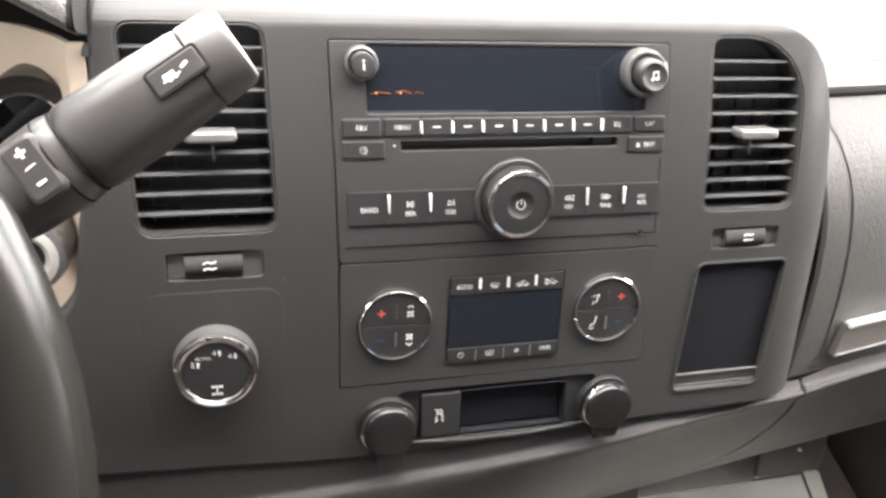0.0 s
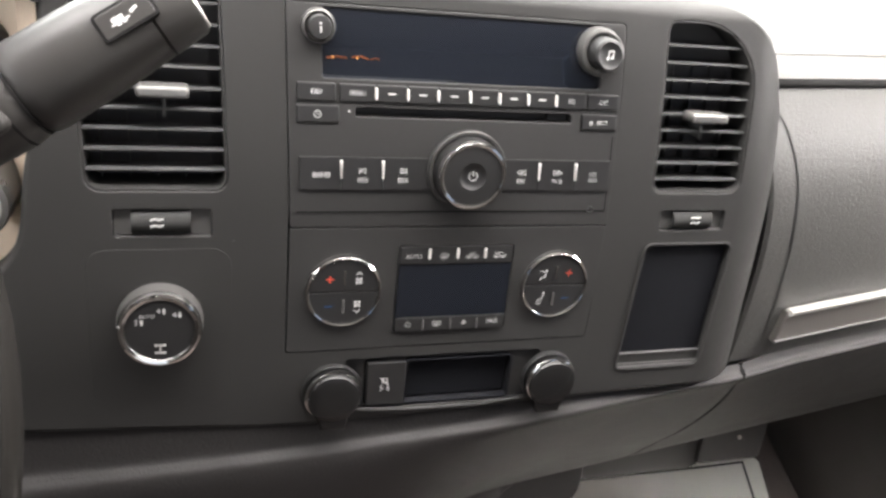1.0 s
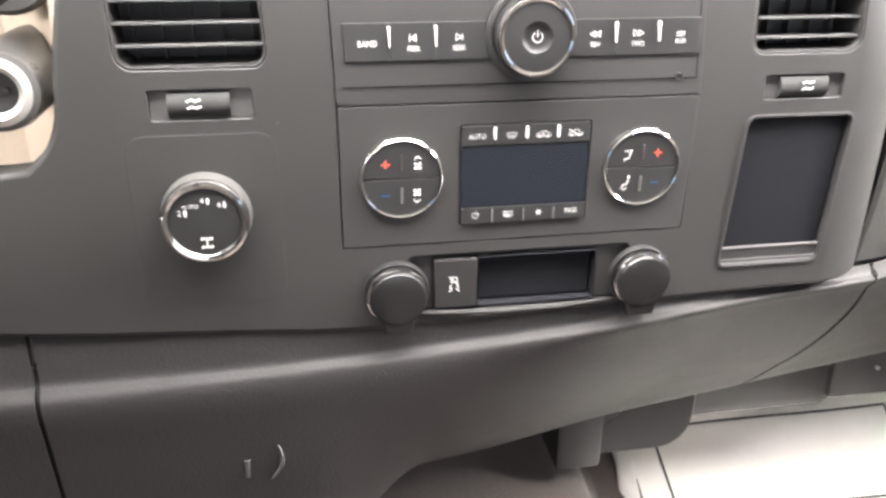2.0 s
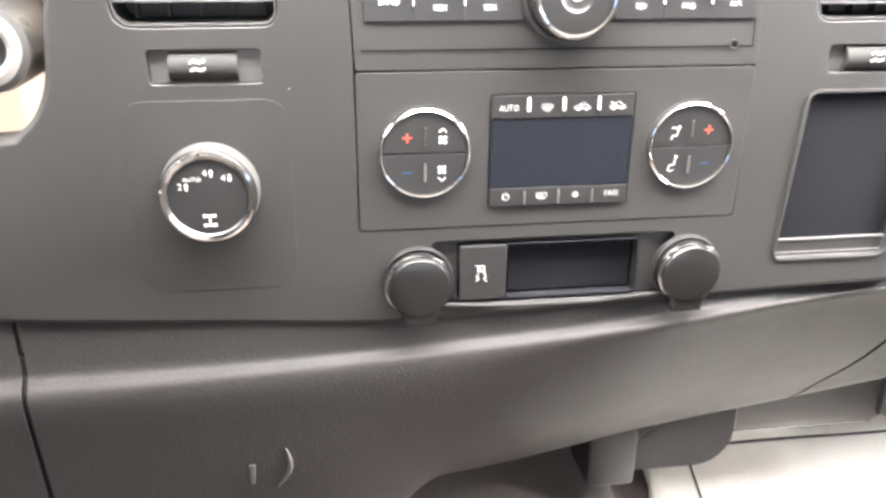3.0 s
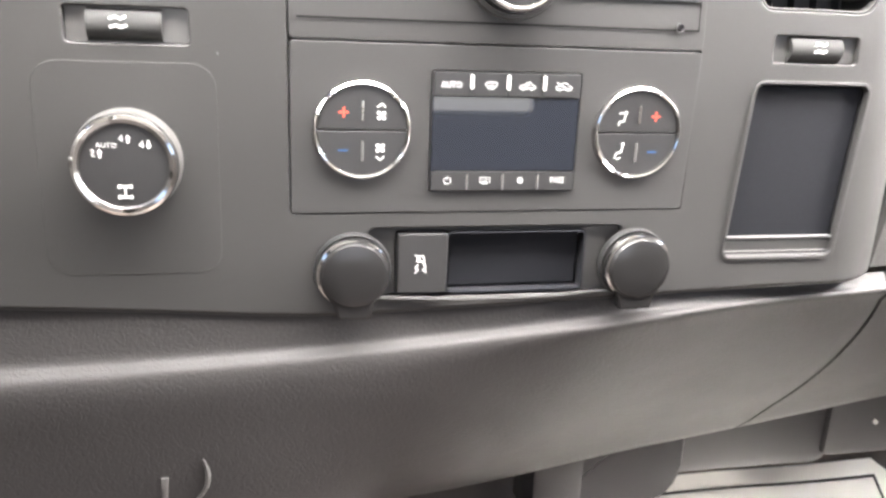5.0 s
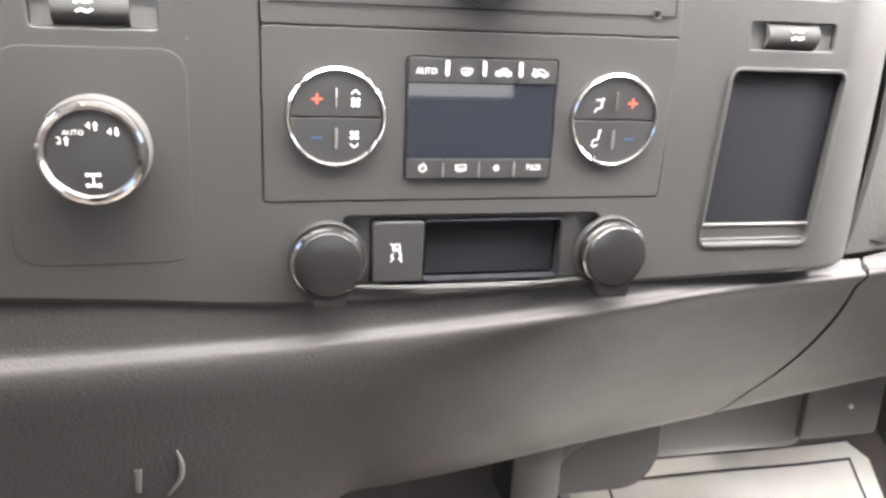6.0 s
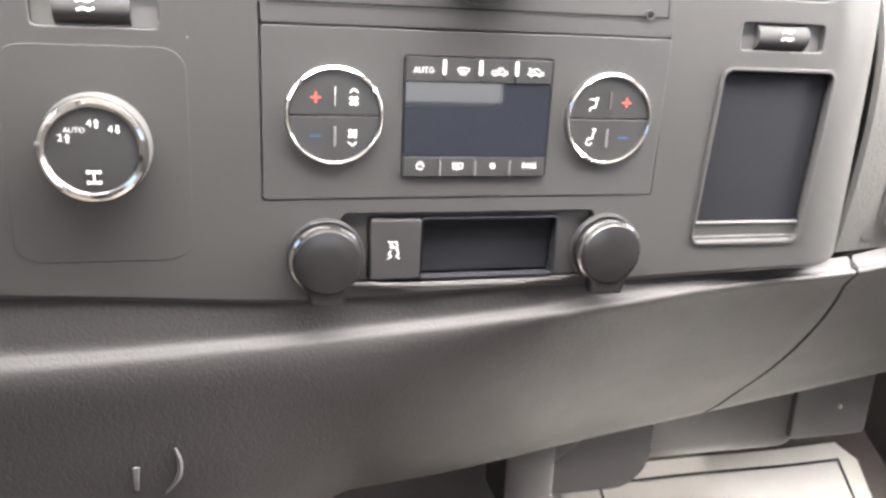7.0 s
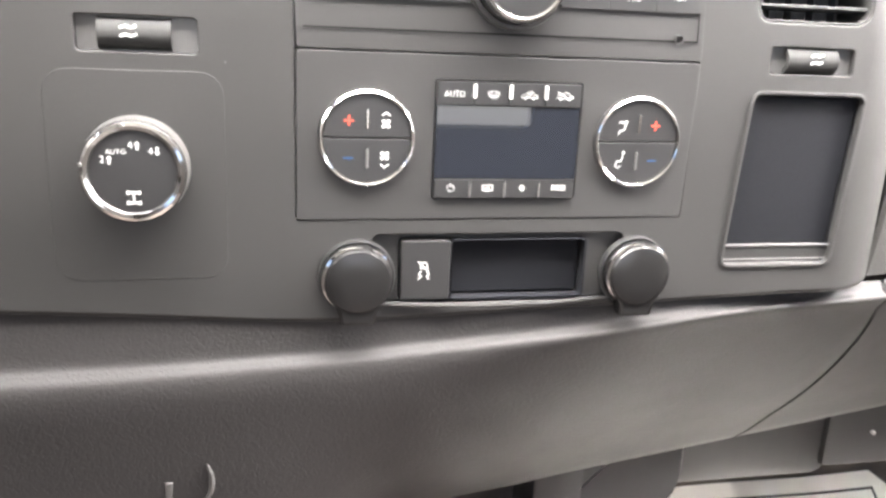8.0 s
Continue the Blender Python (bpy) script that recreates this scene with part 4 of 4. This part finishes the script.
drive_mark("2", DX - 0.0150, DZ + 0.0062, True)
drive_mark("AUTO", DX - 0.0086, DZ + 0.0100, None, 0.0025)
drive_mark("4", DX - 0.0018, DZ + 0.0133, True)
drive_mark("4", DX + 0.0075, DZ + 0.0104, False)
bm = bmesh.new()
for z in (-0.0086, -0.0138):
    stroke(bm, [(DX - 0.0028, DZ + z), (DX + 0.0028, DZ + z)], 0.0013, Y4)
    for q in (-1, 1):
        stroke(bm, [(DX + q * 0.0028, DZ + z - 0.0006), (DX + q * 0.0028, DZ + z + 0.0006)], 0.0012, Y4)
stroke(bm, [(DX, DZ - 0.0086), (DX, DZ - 0.0138)], 0.0009, Y4)
mark(knob, bm, bend=False)

# ---- power outlets ----
outlet = thing("power_outlet", (-0.0790, 0.0, 0.5020), "round capped power outlet with chrome edge", "power outlet", "power outlets")
PX, PZ = -0.0798, 0.5043
part("collar", lathe(PX, PZ, [(0.0213, 0.0), (0.0211, 0.003), (0.0205, 0.0040), (0.0198, 0.0034)], 48), M_BUTTON, outlet)
cap = part("cap", lathe(PX, PZ, [(0.0192, 0.001), (0.0194, 0.008), (0.0188, 0.0112), (0.0172, 0.0132), (0.0135, 0.0142), (0.007, 0.0146), (0.0, 0.0147)], 48), M_CAP, outlet, "domed glossy black cap")
# Slivers of chrome lie only where the cap's rim shines: highlights put into shape.
a = [radians(84 + 140 * i / 16) for i in range(17)]
part("chrome_edge", sweep([(PX + 0.0189 * math.cos(t), -0.0102, PZ + 0.0189 * math.sin(t)) for t in a], [0.0002 + 0.0017 * math.sin(math.pi * i / 16) for i in range(17)], 8), M_CHROME, cap, "chrome sliver shaped as the rim's long highlight")
a = [radians(22 + 46 * i / 10) for i in range(11)]
part("chrome_glint", sweep([(PX + 0.0190 * math.cos(t), -0.0098, PZ + 0.0190 * math.sin(t)) for t in a], [0.0002 + 0.0011 * math.sin(math.pi * i / 10) for i in range(11)], 8), M_CHROME, cap, "chrome sliver shaped as the rim's short highlight")
part("tongue", plate([(PX - 0.0148, PZ - 0.0115), (PX - 0.0108, PZ - 0.0172), (PX - 0.0092, PZ - 0.0252), (PX + 0.0092, PZ - 0.0252), (PX + 0.0108, PZ - 0.0172), (PX + 0.0148, PZ - 0.0115)], [], -0.002, -0.0122, 0.0018), M_CAP, cap)
copy_thing(outlet, LEAN @ Matrix.Translation((0.0850, 0.0, 0.5022)))

# ---- traction button and cubby ----
trac = thing("traction_button", (-0.041, 0.0, 0.489), "square black traction control button", "button")
part("button", plate(rrect(-0.0552, -0.0268, 0.4892, 0.5242, 0.002, 3), [], 0.012, -0.0008, 0.001), M_BUTTON, trac)
bm = bmesh.new()
TXX, TZZ = -0.0420, 0.5071
stroke(bm, [(TXX - 0.002, TZZ + 0.0012), (TXX - 0.0014, TZZ + 0.0044), (TXX + 0.0014, TZZ + 0.0044), (TXX + 0.002, TZZ + 0.0012)], 0.0007, -0.0008, True)
stroke(bm, [(TXX - 0.0034, TZZ + 0.005), (TXX + 0.0026, TZZ - 0.0006)], 0.0006, -0.0008)
for q in (-1, 1):
    stroke(bm, [(TXX + q * 0.0016, TZZ - 0.0006), (TXX + q * 0.0030, TZZ - 0.0024), (TXX + q * 0.0014, TZZ - 0.0036), (TXX + q * 0.0032, TZZ - 0.0054)], 0.0007, -0.0008)
mark(trac, bm, bend=False)


def cubby(name, loop, depth, base, label, category, rim=0.0012, floor_mat=None, proud=-0.0012):
    t = thing(name, base, label, category)
    rows = [[(x, y, z) for x, z in inset(loop, 0.0005 * y / depth)] for y in (0.0, depth * 0.5, depth)]
    part("liner", thicken(loft(rows, closed_u=True), 0.001), floor_mat or M_BLACK, t)
    part("back_wall", plate(inset(loop, 0.0018), [], depth + 0.002, depth - 0.0005, 0.0003), floor_mat or M_BLACK, t)
    part("rim", plate(inset(loop, -rim), [inset(loop, 0.0004)], 0.004, proud, 0.0006), M_MODULE, t)
    return t


tray = cubby("small_cubby", rrect(-0.0262, 0.0535, 0.4895, 0.5238, 0.002, 3), 0.007, (0.0135, 0.0, 0.4895), "small open black storage slot", "storage slot", 0.0005, M_POCKET, 0.0036)
part("surround", plate(rrect(-0.0713, 0.0763, 0.4872, 0.5273, 0.004), [rrect(-0.0556, -0.0264, 0.4888, 0.5246, 0.002, 3), rrect(-0.0262, 0.0535, 0.4895, 0.5238, 0.002, 3)], 0.02, 0.004, 0.001), M_MODULE, tray)
part("lip", sweep([(-0.066, 0.0, 0.4870), (-0.02, -0.0035, 0.4860), (0.03, -0.0035, 0.4862), (0.071, 0.0, 0.4874)], 0.0016, 8), M_BEZEL, tray)

pock = cubby("storage_pocket", inset(POCKET, 0.0006), 0.0045, (0.18, 0.0, 0.506), "tall open black storage pocket with grey lip", "storage pocket", 0.0018, M_POCKET)
lip = part("lip", plate([(0.1425, 0.5065), (0.2155, 0.5065), (0.2162, 0.5185), (0.1432, 0.5185)], [], 0.02, 0.002, 0.0012, 3), M_BEZEL, pock, "dark grey lip bar")
for x0, x1, z, r in ((0.1432, 0.2160, 0.5180, 0.0011), (0.1426, 0.2155, 0.5092, 0.0007), (0.1424, 0.2153, 0.5068, 0.0007)):
    part("lip_edge", sweep([(x0, 0.0022, z), (x1, 0.0022, z)], r, 8), M_SATIN, lip, "satin grey line")

# ---- ash drawer in the lower panel ----
drawer = thing("lower_drawer", (-0.215, 0.0, 0.31), "dark closed drawer with raised rim below the knee roll", "drawer")


def drawer_part(name, bm, mat, label=""):
    """The drawer leans under like the skin round it."""
    for v in bm.verts:
        v.co.y += 0.14 * max(0.0, 0.405 - v.co.z)
    return part(name, bm, mat, drawer, label)


loop = [(x, z + (0.09 * (x + 0.16) if z > 0.35 else 0.0)) for x, z in rrect(-0.283, -0.160, 0.300, 0.3945, (0.01, 0.02, 0.016, 0.010))]
drawer_part("rim", plate(loop, [inset(loop, 0.0035)], 0.03, 0.0014, 0.0014, 3), M_LOWER)
drawer_part("front", plate(inset(loop, 0.0038), [], 0.03, 0.0035, 0.002), M_LOWER)
loop = [(x, z + 0.06 * (x + 0.18)) for x, z in rrect(-0.2635, -0.181, 0.325, 0.385, 0.006)]
drawer_part("pull", plate(loop, [], 0.01, 0.0012, 0.004, 3), M_LOWER)
drawer_part("latch_bar", plate([(-0.1868, 0.3655), (-0.1838, 0.3655), (-0.1822, 0.3825), (-0.1866, 0.3825)], [], 0.004, -0.003, 0.0012), M_SATIN, "pale upright edge")
drawer_part("pull_edge", sweep(smooth_loop([(-0.1632, -0.002, 0.3935), (-0.1608, -0.003, 0.3850), (-0.1620, -0.003, 0.3740), (-0.1695, -0.002, 0.3620)], 5, False), [0.0004 + 0.0011 * math.sin(math.pi * (i + 1) / 17) for i in range(16)], 8), M_SATIN, "curved pale finger edge")

# ---- glove box ----
glove = thing("glove_box", (0.45, 0.06, 0.5), "closed dark grained glove box with silver latch bar", "glove box")
shape = smooth_loop([(0.3065, 0.506), (0.3085, 0.545), (0.3085, 0.575), (0.3065, 0.61), (0.3005, 0.652), (0.288, 0.688), (0.280, 0.704), (0.296, 0.7125), (0.5, 0.7125), (0.79, 0.7125), (0.79, 0.6), (0.79, 0.497), (0.5, 0.494), (0.31, 0.4945)], 5)


def to_passenger(bm, proud):
    for i in range(1, 24):
        bmesh.ops.bisect_plane(bm, geom=bm.verts[:] + bm.edges[:] + bm.faces[:], plane_co=(0, 0, 0.487 + 0.01 * i), plane_no=(0, 0, 1))
    for v in bm.verts:
        v.co.y += face_y(v.co.x, v.co.z) - proud
    return bm


def cut_columns(bm, x0, x1, n):
    for i in range(1, n):
        bmesh.ops.bisect_plane(bm, geom=bm.verts[:] + bm.edges[:] + bm.faces[:], plane_co=(x0 + (x1 - x0) * i / n, 0, 0), plane_no=(1, 0, 0))
    return bm


bm = plate(shape, [], 0.004, -0.0012, 0.0014, 3)
cut_columns(bm, 0.27, 0.79, 14)
part("lid", to_passenger(bm, 0.0), M_PANEL, glove)
bm = plate(inset(shape, -0.0009), [], 0.003, -0.0005, 0.0003)
part("lid_gap", to_passenger(cut_columns(bm, 0.27, 0.79, 14), 0.0), M_DARK, glove)
bm = plate([(0.312, 0.5055), (0.60, 0.5085), (0.60, 0.5375), (0.319, 0.5335)], [], 0.0, -0.0085, 0.002, 3)
latch = part("latch", to_passenger(cut_columns(bm, 0.312, 0.6, 8), 0.0), M_LATCH, glove, "brushed silver grey latch bar")
bm = plate([(0.3195, 0.5312), (0.60, 0.5352), (0.60, 0.5392), (0.3215, 0.5352)], [], -0.003, -0.0120, 0.0012)
part("top_strip", to_passenger(cut_columns(bm, 0.318, 0.6, 8), 0.0), M_SILVER, latch, "bright top edge")
bm = plate([(0.3118, 0.5045), (0.60, 0.5075), (0.60, 0.5095), (0.3122, 0.5065)], [], -0.003, -0.0105, 0.0006)
part("lower_strip", to_passenger(cut_columns(bm, 0.312, 0.6, 8), 0.0), M_SATIN, latch)

# ---- parts under the dashboard ----
duct = thing("heater_box", (0.12, 0.2, 0.15), "black heater box under the dashboard", "heater box")
rows = []
for y, e in ((0.205, 0.008), (0.217, 0.0), (0.42, 0.0)):
    rows.append([(x, y, z) for x, z in inset(rrect(0.116, 0.265, 0.184, 0.33, (0.006, 0.045, 0.01, 0.01), 6), e)])
bm = loft(rows, closed_u=True)
bm.verts.ensure_lookup_table()
bm.faces.new(bm.verts[:28])
part("case", bm, M_BLACK, duct)
part("rib", box(bmesh.new(), 0.108, 0.158, 0.199, 0.26, 0.178, 0.33, 0.006), M_BLACK, duct, "rounded upright corner")
part("blower_case", box(bmesh.new(), 0.21, 0.48, 0.27, 0.42, 0.170, 0.36, 0.02), M_BLACK, duct)
part("bracket", box(bmesh.new(), 0.46, 0.56, 0.262, 0.40, 0.188, 0.36, 0.008), M_BLACK, duct)
part("screw", lathe(0.515, 0.229, [(0.0024, 0.0), (0.0024, 0.003), (0.0014, 0.004), (0.0, 0.004)], 12, 0.262), M_SILVER, duct, "small bright screw")

# ---- paper floor mat ----
pm = thing("paper_floor_mat", (0.45, 0.35, 0.03), "white printed paper floor mat on the passenger footwell", "floor mat", lean=False)


def on_toe(bm, lift):
    for v in bm.verts:
        v.co = (v.co.x, v.co.z, toe(v.co.z) + lift - v.co.y + 0.0012 * math.sin(22 * v.co.x + 9 * v.co.z))
    return bm


def cut_grid(bm, x0, x1, z0, z1, n):
    for i in range(1, n):
        bmesh.ops.bisect_plane(bm, geom=bm.verts[:] + bm.edges[:] + bm.faces[:], plane_co=(x0 + (x1 - x0) * i / n, 0, 0), plane_no=(1, 0, 0))
        bmesh.ops.bisect_plane(bm, geom=bm.verts[:] + bm.edges[:] + bm.faces[:], plane_co=(0, 0, z0 + (z1 - z0) * i / n), plane_no=(0, 0, 1))
    bmesh.ops.bisect_plane(bm, geom=bm.verts[:] + bm.edges[:] + bm.faces[:], plane_co=(0, 0, 0.085), plane_no=(0, 0, 1))
    return bm


edge_out = [(0.307, -0.20), (0.690, -0.20), (0.738, 0.235), (0.768, 0.372), (0.748, 0.403), (0.318, 0.400), (0.307, 0.385)]
edge_in = [(0.350, 0.2405), (0.712, 0.2385), (0.735, 0.374), (0.350, 0.374)]
part("sheet", on_toe(cut_grid(plate(edge_out, [], 0.002, 0.0, 0.0005), 0.307, 0.77, -0.2, 0.403, 10), 0.004), M_PAPER, pm)
bm = add_plate(bmesh.new(), inset(edge_in, -0.0016), [inset(edge_in, 0.0016)], 0.0, -0.0012, 0.0003, 1)
part("border_line", on_toe(cut_grid(bm, 0.35, 0.735, 0.24, 0.374, 8), 0.0055), M_PRINT, pm, "printed black border line")
rows = []
for i in range(25):
    y = -0.2 + 0.6 * i / 24
    rows.append([(0.307 - 0.004 * k + 0.004 * math.sin(40 * y + k), y, toe(y) + 0.005 + 0.004 * k * abs(math.sin(23 * y)) - 0.0006 * k * k) for k in range(8)])
part("curled_edge", thicken(loft(rows), 0.0006, (0, 0, 1)), M_PAPER, pm, "crinkled paper edge")

# ---- instrument cluster ----
cluster = thing("instrument_cluster", (-0.42, 0.05, 0.55), "beige-trimmed instrument cluster under a grained hood", "instrument cluster")
rows = []
for i in range(13):
    z = 0.55 + 0.212 * i / 12
    rows.append([(x, 0.012 + 0.10 * min(1.0, max(0.0, (-0.262 - x) / 0.05)) ** 0.8 + 0.02 * (0.67 - z), z) for x in (-0.2525, -0.257, -0.262, -0.272, -0.285, -0.30, -0.32, -0.45, -0.66)])
part("surround", thicken(loft(rows), 0.004), M_BEIGE, cluster, "beige lit surround")
rows = []
for x in [-0.2508, -0.2525, -0.2545, -0.2575, -0.263, -0.28, -0.298, -0.316, -0.333] + [-0.36, -0.42, -0.5, -0.6, -0.7]:
    lift = min(0.034, 0.55 * max(0.0, -0.253 - x))
    rows.append([(x, y, z + lift) for y, z in smooth_loop([(0.12, 0.758), (0.02, 0.765), (-0.028, 0.772), (-0.036, 0.780), (-0.03, 0.792), (0.0, 0.803), (0.08, 0.810), (0.3, 0.80), (0.54, 0.755)], 3, False)])
part("hood", thicken(loft(rows), 0.006), M_PAD_LIT, cluster, "grained dark hood")
tip = smooth_loop([(0.02, 0.765), (-0.028, 0.772), (-0.036, 0.780), (-0.03, 0.792), (0.0, 0.803), (0.08, 0.810)], 3, False) + [(0.08, 0.745), (0.0, 0.756)]
bm = bmesh.new()
ends = [[bm.verts.new((x, y, z)) for y, z in tip] for x in (-0.2530, -0.2496)]
for e in ends:
    bm.faces.new(e)
for i in range(len(tip)):
    j = (i + 1) % len(tip)
    bm.faces.new((ends[0][i], ends[0][j], ends[1][j], ends[1][i]))
# The hood's end lies in shade; that shade is put into its near-black colour.
part("hood_end", bm, M_DARK, cluster, "closed end of the hood, its shade put into a near-black colour")
G = (-0.291, 0.708)
part("gauge_ring", lathe(*G, [(0.032, -0.06), (0.032, 0.0), (0.029, 0.004), (0.023, 0.002), (0.0205, -0.008)], 48, 0.035), M_GRIP, cluster, "dark round gauge bezel")
part("gauge_face", lathe(*G, [(0.0205, -0.008), (0.0, -0.008)], 40, 0.035), M_SCREEN, cluster)
part("gauge_trim", lathe(*G, [(0.0225, 0.0012), (0.0212, 0.002), (0.0198, -0.002)], 48, 0.035), M_CHROME, cluster)

# ---- ignition lock ----
ign = thing("ignition_lock", (-0.295, 0.0, 0.641), "dark ignition lock with pale metal ring", "ignition lock")
I = (-0.2955, 0.6405)
part("barrel", lathe(*I, [(0.0235, -0.08), (0.0235, -0.006), (0.0222, 0.002), (0.0170, 0.004), (0.0145, -0.002), (0.0, -0.002)], 40, 0.004), M_RING, ign)
part("ring", lathe(*I, [(0.0190, 0.001), (0.0188, 0.0050), (0.0150, 0.0066), (0.0115, 0.003)], 40, 0.004), M_SILVER, ign, "pale metal ring")
part("key_slot", key(I[0] - 0.006, I[0] + 0.006, I[1] - 0.0016, I[1] + 0.0016, 0.012, 0.004, 0.001, 0.0003), M_BLACK, ign)

# ---- steering wheel ----
wheel = thing("steering_wheel", (-0.416, -0.283, 0.672), "dark leather-wrapped steering wheel", "steering wheel")
WC, WT = Vector((-0.416, -0.283, 0.672)), 0.465
nrm = Vector((0, -math.cos(WT), math.sin(WT)))
ux = Vector((1, 0, 0))
uz = Vector((0, math.sin(WT), math.cos(WT)))
R, r = 0.178, 0.0165
rows = []
for i in range(72):
    a = 2 * math.pi * i / 72
    d = ux * math.cos(a) + uz * math.sin(a)
    rows.append([tuple(WC + d * (R + r * math.cos(b)) + nrm * r * 1.05 * math.sin(b)) for b in [2 * math.pi * j / 18 for j in range(18)]])
part("rim", loft(rows, True, True), M_RIM, wheel, "dark leather rim")
part("hub", sweep([WC - nrm * 0.07, WC - nrm * 0.03, WC - nrm * 0.015], [0.07, 0.075, 0.05], 24), M_LOWER, wheel)
for a in (195, 345, 270):
    d = ux * math.cos(radians(a)) + uz * math.sin(radians(a))
    part("spoke", sweep([WC + d * 0.05 - nrm * 0.04, WC + d * 0.12 - nrm * 0.02, WC + d * 0.172], [0.018, 0.014, 0.012], 10), M_LOWER, wheel)
col = thing("steering_column", (-0.401, -0.1, 0.62), "dark steering column shroud", "steering column")
part("shroud", sweep([WC - nrm * 0.075, WC - nrm * 0.12, WC - nrm * 0.36], [0.055, 0.062, 0.066], 20), M_LOWER, col)

# ---- shift lever ----
lever = thing("shift_lever", (-0.30, -0.13, 0.70), "dark grey column shift lever with tow button", "shift lever")
A, B = Vector((-0.295, -0.110, 0.695)), Vector((-0.1745, -0.100, 0.7755))
ax = (B - A).normalized()
side = ax.cross(Vector((0, -1, 0))).normalized()
if side.z < 0:
    side = -side
out = side.cross(ax).normalized()
if out.y > 0:
    out = -out
turn = Matrix.Rotation(radians(-21), 3, ax)
if (turn @ out).z < out.z:
    turn = turn.inverted()
side, out = turn @ side, turn @ out
L = (B - A).length


def lever_rows(stations, n=28):
    rows = []
    for t, hw, hd, off in stations:
        c = A + ax * (t * L) + side * off
        rows.append([tuple(c + side * hw * math.copysign(abs(math.cos(q)) ** 0.85, math.cos(q)) + out * hd * math.copysign(abs(math.sin(q)) ** 0.85, math.sin(q))) for q in [2 * math.pi * k / n for k in range(n)]])
    return rows


def capped(bm, n=28):
    bm.verts.ensure_lookup_table()
    bm.faces.new(bm.verts[:n])
    bm.faces.new(bm.verts[-n:])
    return bm


grip = part("grip", capped(loft(lever_rows([(0.435, 0.0195, 0.018, 0.0), (0.45, 0.0208, 0.0195, 0), (0.48, 0.0214, 0.020, 0), (0.65, 0.0212, 0.0198, 0), (0.84, 0.0198, 0.0185, 0), (0.87, 0.0194, 0.018, 0)]), True)), M_GRIP, lever)
part("collar", capped(loft(lever_rows([(0.02, 0.0150, 0.0145, 0), (0.1, 0.0180, 0.0172, 0), (0.2, 0.0200, 0.019, 0), (0.37, 0.0212, 0.020, 0), (0.40, 0.0209, 0.0196, 0), (0.435, 0.0196, 0.018, 0)]), True)), M_GRIP, lever)
for t0 in (0.372, 0.4265):
    part("groove", capped(loft(lever_rows([(t0, 0.0204 + 0.0009 * (t0 < 0.4), 0.0192 + 0.0009 * (t0 < 0.4), 0), (t0 + 0.008, 0.0203 + 0.0009 * (t0 < 0.4), 0.0191 + 0.0009 * (t0 < 0.4), 0)]), True)), M_DARK, lever)
part("end_cap", capped(loft(lever_rows([(0.869, 0.0185, 0.0172, 0), (0.878, 0.0196, 0.0183, 0), (0.985, 0.0186, 0.0174, 0), (1.0, 0.0175, 0.0164, 0)]), True)), M_GRIP, lever)
part("end_button", capped(loft(lever_rows([(0.995, 0.0168, 0.0156, 0), (1.004, 0.0168, 0.0156, 0), (1.009, 0.0160, 0.0148, 0), (1.010, 0.0120, 0.0110, 0)]), True)), M_SILVER, lever, "bright end button")


def on_lever(u, v, w):
    """A place on the lever: u along it, v across, w proud of its axis towards the seats."""
    return tuple(A + ax * u + side * v + out * w)


def lever_plate(loop, back, front, bevel=0.0008):
    bm = plate(loop, [], -back, -front, bevel)
    for v in bm.verts:
        u, w, q = v.co.x, v.co.z, -v.co.y
        v.co = on_lever(u, w, q)
    return bm


u0 = 0.815 * L
tow = part("tow_button", lever_plate(rrect(u0 - 0.0118, u0 + 0.0118, -0.0054, 0.0054, 0.0014), 0.012, 0.0199, 0.0005), M_GRIP, lever)
part("button_edge", lever_plate(rrect(u0 - 0.0130, u0 + 0.0132, -0.0066, 0.0066, 0.0022), 0.011, 0.0197, 0.0003), M_DARK, lever)


def lever_mark(parent, shapes, w):
    bm = bmesh.new()
    for pts, width in shapes:
        stroke(bm, pts, width, 0.0)
    for v in bm.verts:
        v.co = on_lever(v.co.x, v.co.z, w)
    return part("marking", bm, M_MARK, parent)


lever_mark(tow, [([(u0 - 0.0055, 0.0003), (u0 - 0.0013, 0.0003)], 0.0019), ([(u0 - 0.0068, -0.0014), (u0 + 0.0014, -0.0012)], 0.0007), ([(u0 - 0.0044, -0.0021), (u0 - 0.0032, -0.0021)], 0.0010), ([(u0 - 0.0016, -0.0020), (u0 - 0.0004, -0.0020)], 0.0010), ([(u0 + 0.0030, 0.0002), (u0 + 0.0058, 0.0009)], 0.0013)], 0.0201)
u1 = 0.322 * L
rock = part("rocker", lever_plate(rrect(u1 - 0.0088, u1 + 0.0088, -0.0145, 0.0145, 0.004), 0.010, 0.0202, 0.0025), M_GRIP, lever)
lever_mark(rock, [([(u1 - 0.0020, 0.0078), (u1 + 0.0020, 0.0078)], 0.0014), ([(u1, 0.0058), (u1, 0.0098)], 0.0014), ([(u1 - 0.0024, 0.0008), (u1 + 0.0024, 0.0012)], 0.0005), ([(u1 - 0.0018, -0.0068), (u1 + 0.0018, -0.0068)], 0.0013)], 0.0206)
part("stalk", sweep([tuple(A + ax * 0.004), tuple(A - ax * 0.03 + Vector((0, 0.01, 0))), (-0.36, -0.09, 0.64)], [0.013, 0.011, 0.012], 14), M_GRIP, lever)
